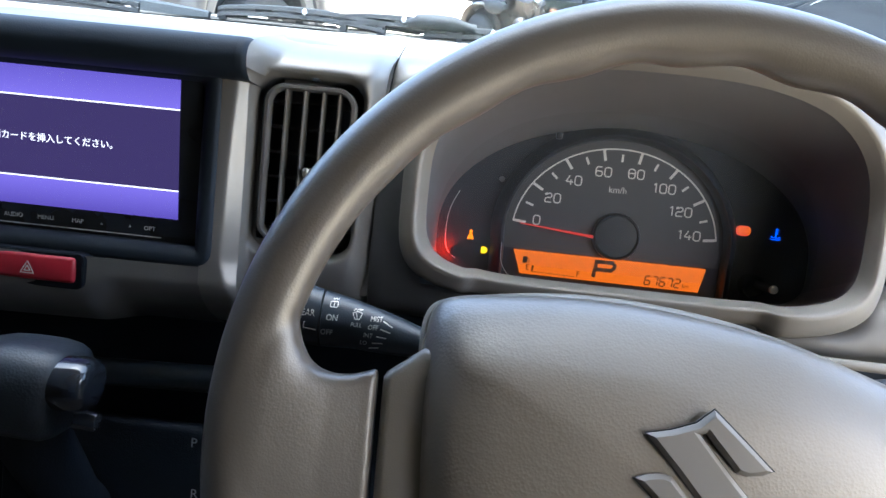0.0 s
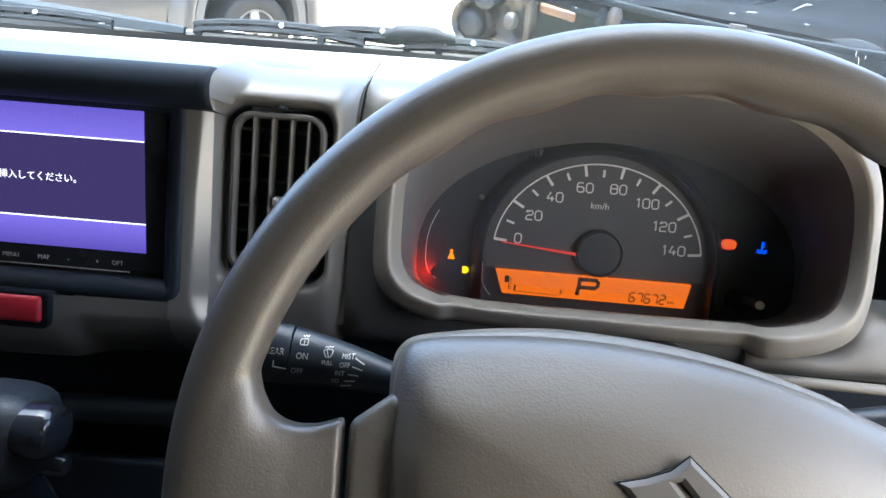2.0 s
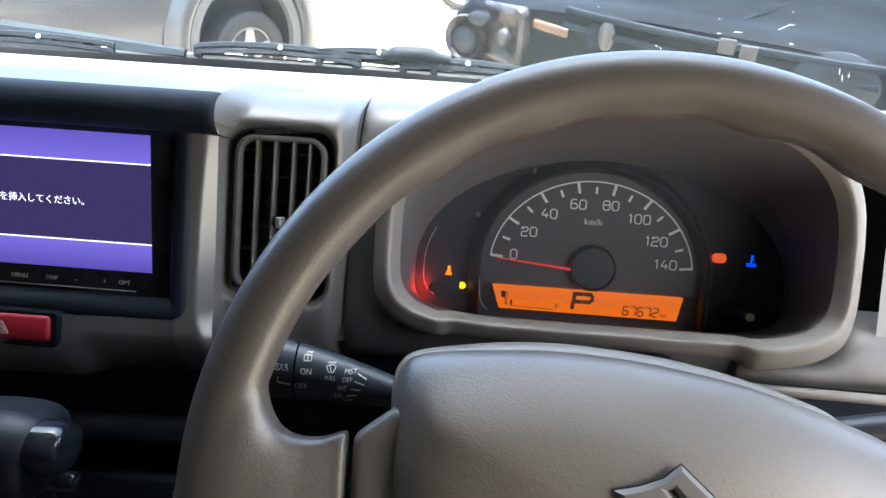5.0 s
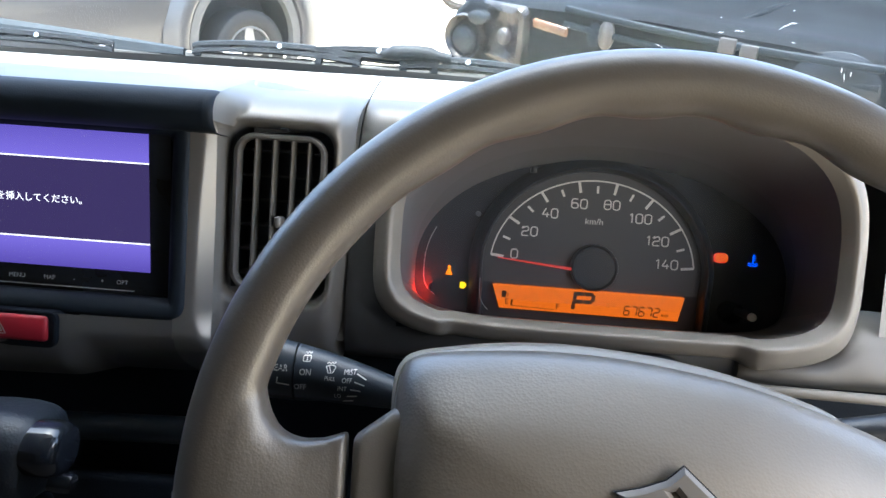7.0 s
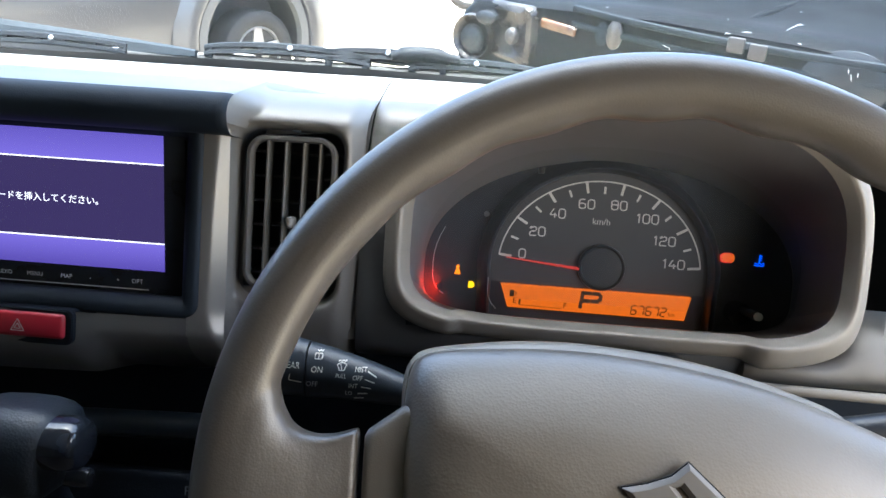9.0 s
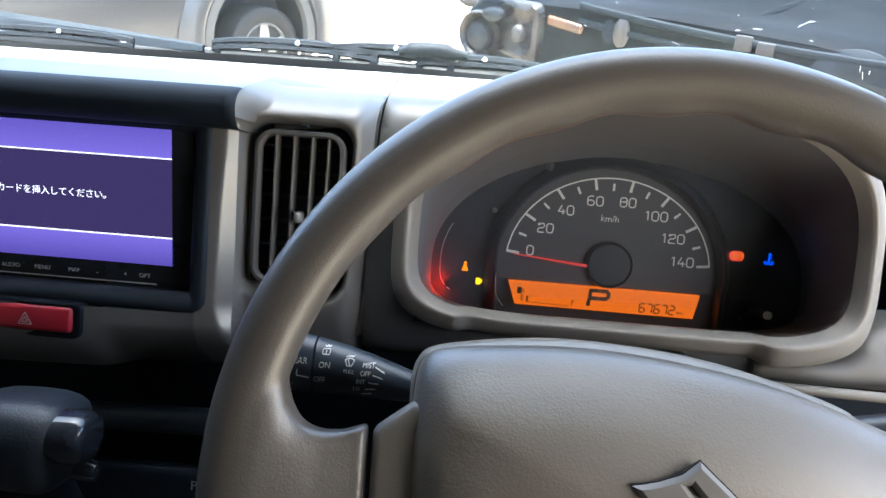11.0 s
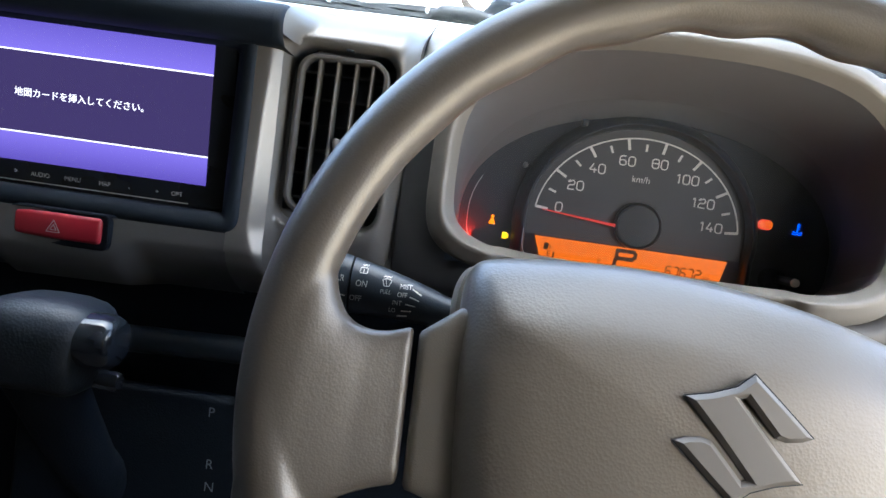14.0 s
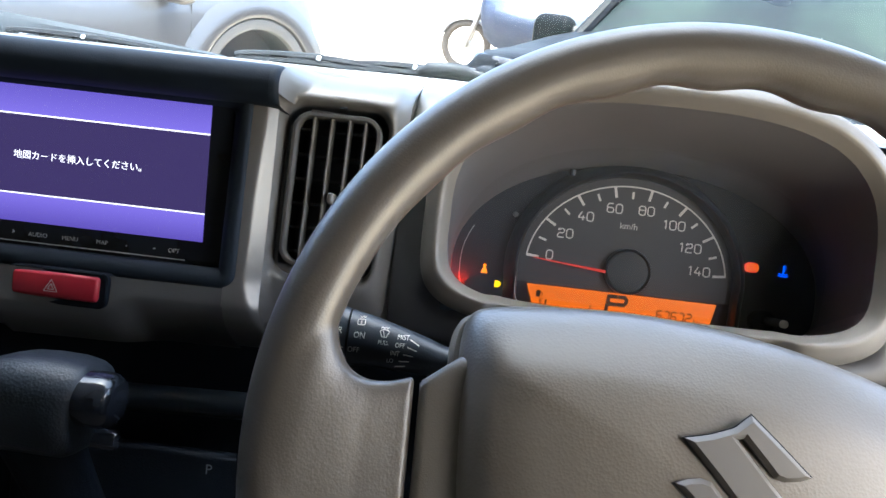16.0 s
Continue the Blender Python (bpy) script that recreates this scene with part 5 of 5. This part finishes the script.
    part("roof", loft([rr(roof - 0.07, 0.0), rr(roof - 0.03, 0.0), rr(roof - 0.005, -0.04), rr(roof + 0.01, -0.15)], cap0=True, cap1=True), paint, c, "painted roof")
    for s in (1, -1):
        part("pillar", tube([(gx0 + 0.02, s * hw * 0.88, base_z - 0.02), (gx0 - 0.35, s * hw * 0.79, (base_z + roof) / 2), (gx0 - 0.74, s * hw * 0.70, roof - 0.04)], 0.04, 8), paint, c, "front pillar")
        part("pillar", tube([(0.0, s * hw * 0.88, base_z - 0.02), (-0.03, s * hw * 0.70, roof - 0.04)], 0.035, 8), TYRE, c, "black door pillar")
        mir = part("mirror", moved(box(0, 0, 0, 0.15, 0.27, 0.25, 0.07, 4), Matrix.Translation((gx0 - 0.12, s * (hw + 0.10), base_z - 0.03))), paint, c, "rounded door mirror")
        part("stalk", tube([(gx0 - 0.12, s * hw * 0.86, base_z), (gx0 - 0.12, s * (hw + 0.04), base_z + 0.03)], 0.025, 8), TYRE, mir, "black foot")
        if heads:
            part("headlight", moved(box(0, 0, 0, 0.30, 0.09, 0.15, 0.04, 4), Matrix.Translation((front - 0.20, s * hw * 0.84, 0.74)) @ pose(0, 0, 0, 0, 0, -s * 28)), HEAD, c, "clear headlight")
        for x in (fx - 0.52, 0.0 - 0.15):
            part("door_seam", tube([(x, s * (hw * 1.001), 0.34), (x, s * (hw * 1.003), 0.62), (x + 0.03, s * (hw * 0.99), 0.92)], 0.004, 6), TYRE, c, "dark door gap")
        part("door_handle", box(-0.05, s * (hw + 0.01), 0.80, 0.18, 0.03, 0.03, 0.01, 2), paint, c)
    part("grille", moved(box(0, 0, 0, 0.05, hw * 1.1, 0.16, 0.02, 2), Matrix.Translation((front - 0.035, 0, 0.66))), TYRE, c, "black grille")
    part("bumper", moved(box(0, 0, 0, 0.12, hw * 1.5, 0.18, 0.05, 3), Matrix.Translation((front - 0.06, 0, 0.44))), paint, c, "painted bumper")
    return c


HEAD = material("headlight_lens", (0.19, 0.175, 0.155), 0.15, metal=0.1, coat=0.4, mottle=0.6, mottle_size=0.06)
SILVERCAR = material("silver_car_paint", (0.074, 0.073, 0.077), 0.34, metal=0.3, coat=0.5, mottle=0.05, mottle_size=0.5)
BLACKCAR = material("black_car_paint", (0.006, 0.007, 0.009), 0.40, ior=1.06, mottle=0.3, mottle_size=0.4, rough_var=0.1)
YAW1 = 55.0
car("silver_car", (0, 0, 0), 0, SILVERCAR, "silver car with grey arch flares parked on sand", r=0.275, arch=0.372, arch_z=0.365, hub_out=0.62)
silver = bpy.data.objects["silver_car"]
hub = Vector((4.3 / 2 - 0.62, -0.84, 0))
silver.matrix_world = Matrix.Translation(Vector((-1.47, 4.68, 0)) - pose(0, 0, 0, 0, 0, YAW1).to_3x3() @ hub) @ pose(0, 0, 0, 0, 0, YAW1)
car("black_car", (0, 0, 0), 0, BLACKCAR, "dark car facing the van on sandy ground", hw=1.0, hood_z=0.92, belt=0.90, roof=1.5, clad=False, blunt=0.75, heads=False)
dark = bpy.data.objects["black_car"]
YAW2 = -122.0
nose = Vector((4.3 / 2 - 0.25, -0.85, 0))
dark.matrix_world = Matrix.Translation(Vector((0.05, 3.6, 0)) - pose(0, 0, 0, 0, 0, YAW2).to_3x3() @ nose) @ pose(0, 0, 0, 0, 0, YAW2)

NOSE = 4.3 / 2
SMOKE = material("smoked_lens", (0.02, 0.023, 0.028), 0.2, ior=1.3, mottle=0.3, mottle_size=0.1)
EDGE = material("dull_grey", (0.016, 0.020, 0.026), 0.7, ior=1.12, mottle=0.2)
AMBER = material("amber_lens", (0.085, 0.036, 0.014), 0.25, coat=0.3, mottle=0.6, mottle_size=0.05)
ROSE = material("rosy_plate", (0.020, 0.018, 0.019), 0.5, mottle=0.2)
HOUSING = material("headlight_housing", (0.050, 0.046, 0.044), 0.22, metal=0.4, mottle=0.9, mottle_size=0.10)
PALE = material("pale_lens", (0.034, 0.030, 0.027), 0.3, mottle=0.3, mottle_size=0.03)
def lamp_ring(y, z, rows, sz=1.0, n=32):
    """A turned shape on the car's nose: rows of (radius, forward)."""
    return loft([[(NOSE + dx, y + q * math.cos(t), z + sz * q * math.sin(t)) for t in np.linspace(0, 2 * math.pi, n + 1)[:-1]] for q, dx in rows], cap0=True, cap1=True)


rr = lambda g: rounded(-0.95 + g, -0.50 - g, 0.62 + g, 0.87 - g, (0.10, 0.05, 0.04, 0.10), 6)
light = part("headlight", loft([[(NOSE + d - 0.9 * max(0.0, abs(y) - 0.62) ** 1.5, y, z) for y, z in rr(g)] for g, d in ((0.0, -0.25), (0.0, 0.03), (0.010, 0.046), (0.03, 0.050), (0.05, 0.036), (0.09, 0.028))], cap0=True, cap1=True), HOUSING, dark, "pale chromed headlight")
part("reflector_ring", loft([[(NOSE + 0.0 + dx, -0.815 + q * math.cos(t), 0.705 + q * math.sin(t)) for t in np.linspace(0, 2 * math.pi, 33)[:-1]] for q, dx in ((0.104, -0.02), (0.104, 0.03), (0.098, 0.042), (0.088, 0.034), (0.072, 0.0))]), HOUSING, light, "bright ring")
part("projector", lamp_ring(-0.835, 0.690, [(0.070, 0.0), (0.064, 0.015), (0.040, 0.028), (0.01, 0.033)]), SMOKE, light, "dark projector lens")
part("projector", lamp_ring(-0.745, 0.800, [(0.052, 0.0), (0.050, 0.040), (0.035, 0.048), (0.01, 0.050)], 0.6), SMOKE, light, "dark upper lens")
part("bulb", lamp_ring(-0.600, 0.742, [(0.030, 0.0), (0.030, 0.052), (0.022, 0.064), (0.006, 0.068)], 1.2), ROSE, light, "rosy bulb cover")
part("headlight", lamp_ring(0.70, 0.76, [(0.16, -0.2), (0.16, -0.005), (0.12, 0.012), (0.03, 0.016)], 0.7), SMOKE, dark, "smoked headlight")
part("indicator", moved(box(0, 0, 0, 0.03, 0.17, 0.042, 0.012, 3), Matrix.Translation((NOSE + 0.008, -0.40, 0.802)) @ pose(0, 0, 0, -7, 0, 0)), AMBER, dark, "amber indicator")
part("fog_lamp", lamp_ring(-0.150, 0.805, [(0.034, -0.05), (0.034, 0.010), (0.024, 0.020), (0.006, 0.024)], 1.7, 20), PALE, dark, "small pale lamp")
part("fog_lamp", lamp_ring(-0.205, 0.800, [(0.030, -0.05), (0.030, 0.004), (0.020, 0.012), (0.006, 0.016)], 1.6, 20), EDGE, dark, "small dull lamp")
# Strips in a lighter grey than the paint stand in for highlight lines.
edge_at = lambda y: 0.885 - 0.098 * (y + 0.32) + 0.048 * max(0.0, y + 0.32) ** 2
for name, drop, thick, label in (("hood_edge_highlight", 0.0, 0.011, "dull strip standing in for the highlight on the hood's front edge"), ("lower_highlight", 0.062, 0.010, "dull strip standing in for a second, lower highlight")):
    part(name, tube([(NOSE + 0.006, y, edge_at(y) - drop) for y in np.linspace(-0.34, 0.84, 16)], thick, 8, 1.3), EDGE, dark, label)
for y in (-0.28, 0.28):
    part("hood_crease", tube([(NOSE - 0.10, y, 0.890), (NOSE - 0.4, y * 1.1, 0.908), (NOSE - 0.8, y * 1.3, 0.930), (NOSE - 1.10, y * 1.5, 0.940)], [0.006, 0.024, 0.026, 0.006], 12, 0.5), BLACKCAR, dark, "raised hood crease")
for y, z in ((0.325, 0.838), (0.405, 0.824)):
    part("grille_plate", box(NOSE + 0.014, y, z, 0.016, 0.062, 0.055, 0.006, 2), ROSE, dark, "rosy grey grille insert")

TARP = material("blue_tarp", (0.011, 0.022, 0.055), 0.65, grain=0.12, grain_size=0.03, mottle=0.25, mottle_size=0.2)
BIKETYRE = material("dusty_tyre", (0.075, 0.063, 0.052), 0.85, mottle=0.3)
BIKE = material("bike_metal", (0.25, 0.24, 0.23), 0.4, metal=0.6)
YAWB = 168.0
bike = thing("motorcycle", (0, 0, 0), "motorcycle under a blue tarp parked on sand", "motorcycle", m=Matrix.Translation((-0.28, 9.2, 0)) @ pose(0, 0, 0, 0, 0, YAWB) @ Matrix.Translation((-0.62, 0, 0)))
for x in (0.62, -0.62):
    wh = part("wheel", loft([[(x + (0.27 + 0.045 * math.cos(a)) * math.cos(t), 0.04 * math.sin(a), 0.30 + (0.27 + 0.045 * math.cos(a)) * math.sin(t)) for a in np.linspace(0, 2 * math.pi, 11)[:-1]] for t in np.linspace(0, 2 * math.pi, 41)]), BIKETYRE, bike, "dusty brown tyre")
    part("hub", loft([[(x + q * math.cos(t), y, 0.30 + q * math.sin(t)) for t in np.linspace(0, 2 * math.pi, 21)[:-1]] for y, q in ((-0.05, 0.06), (-0.045, 0.075), (0.045, 0.075), (0.05, 0.06))], cap0=True, cap1=True), BIKE, wh, "drum hub")
    for k in range(12):
        t = 2 * math.pi * k / 12
        part("spoke", tube([(x, 0, 0.30), (x + 0.24 * math.cos(t), 0, 0.30 + 0.24 * math.sin(t))], 0.003, 5), BIKE, wh)
part("fork", tube([(0.62, 0.075, 0.30), (0.50, 0.075, 0.62), (0.42, 0.06, 0.86)], [0.032, 0.03, 0.025], 10), BIKE, bike, "fork leg")
part("fork", tube([(0.62, -0.075, 0.30), (0.50, -0.075, 0.62), (0.42, -0.06, 0.86)], [0.032, 0.03, 0.025], 10), BIKE, bike, "fork leg")
part("mudguard", loft([[(0.62 + q * math.cos(t), y, 0.30 + q * math.sin(t)) for y, q in ((-0.06, 0.32), (-0.05, 0.345), (0.05, 0.345), (0.06, 0.32))] for t in np.linspace(0.35, 2.7, 20)], closed=False), BIKE, bike, "front mudguard")
part("handlebar", tube(smooth_path([(0.36, 0.34, 0.98), (0.40, 0.15, 0.95), (0.40, -0.15, 0.95), (0.36, -0.34, 0.98)], 5), 0.014, 8), BIKE, bike, "handlebar")
rings = []
for x, w, z0, z1 in ((0.46, 0.10, 0.66, 0.90), (0.40, 0.22, 0.45, 1.02), (0.25, 0.30, 0.34, 1.04), (0.05, 0.26, 0.32, 0.92), (-0.2, 0.24, 0.34, 0.84), (-0.5, 0.24, 0.38, 0.82), (-0.8, 0.20, 0.45, 0.80), (-0.92, 0.10, 0.55, 0.72)):
    ring = []
    for i in range(24):
        t = 2 * math.pi * i / 24
        wob = 1 + 0.06 * math.sin(5 * t + 9 * x)
        ring.append((x, w * wob * math.cos(t), (z0 + z1) / 2 + (z1 - z0) / 2 * math.sin(t) + 0.02 * math.sin(7 * t + 5 * x)))
    rings.append(ring)
part("tarp", loft(rings, cap0=True, cap1=True), TARP, bike, "draped blue tarp")
part("stand", tube([(-0.1, 0.12, 0.36), (-0.02, 0.24, 0.0)], 0.012, 6), BIKE, bike, "side stand")
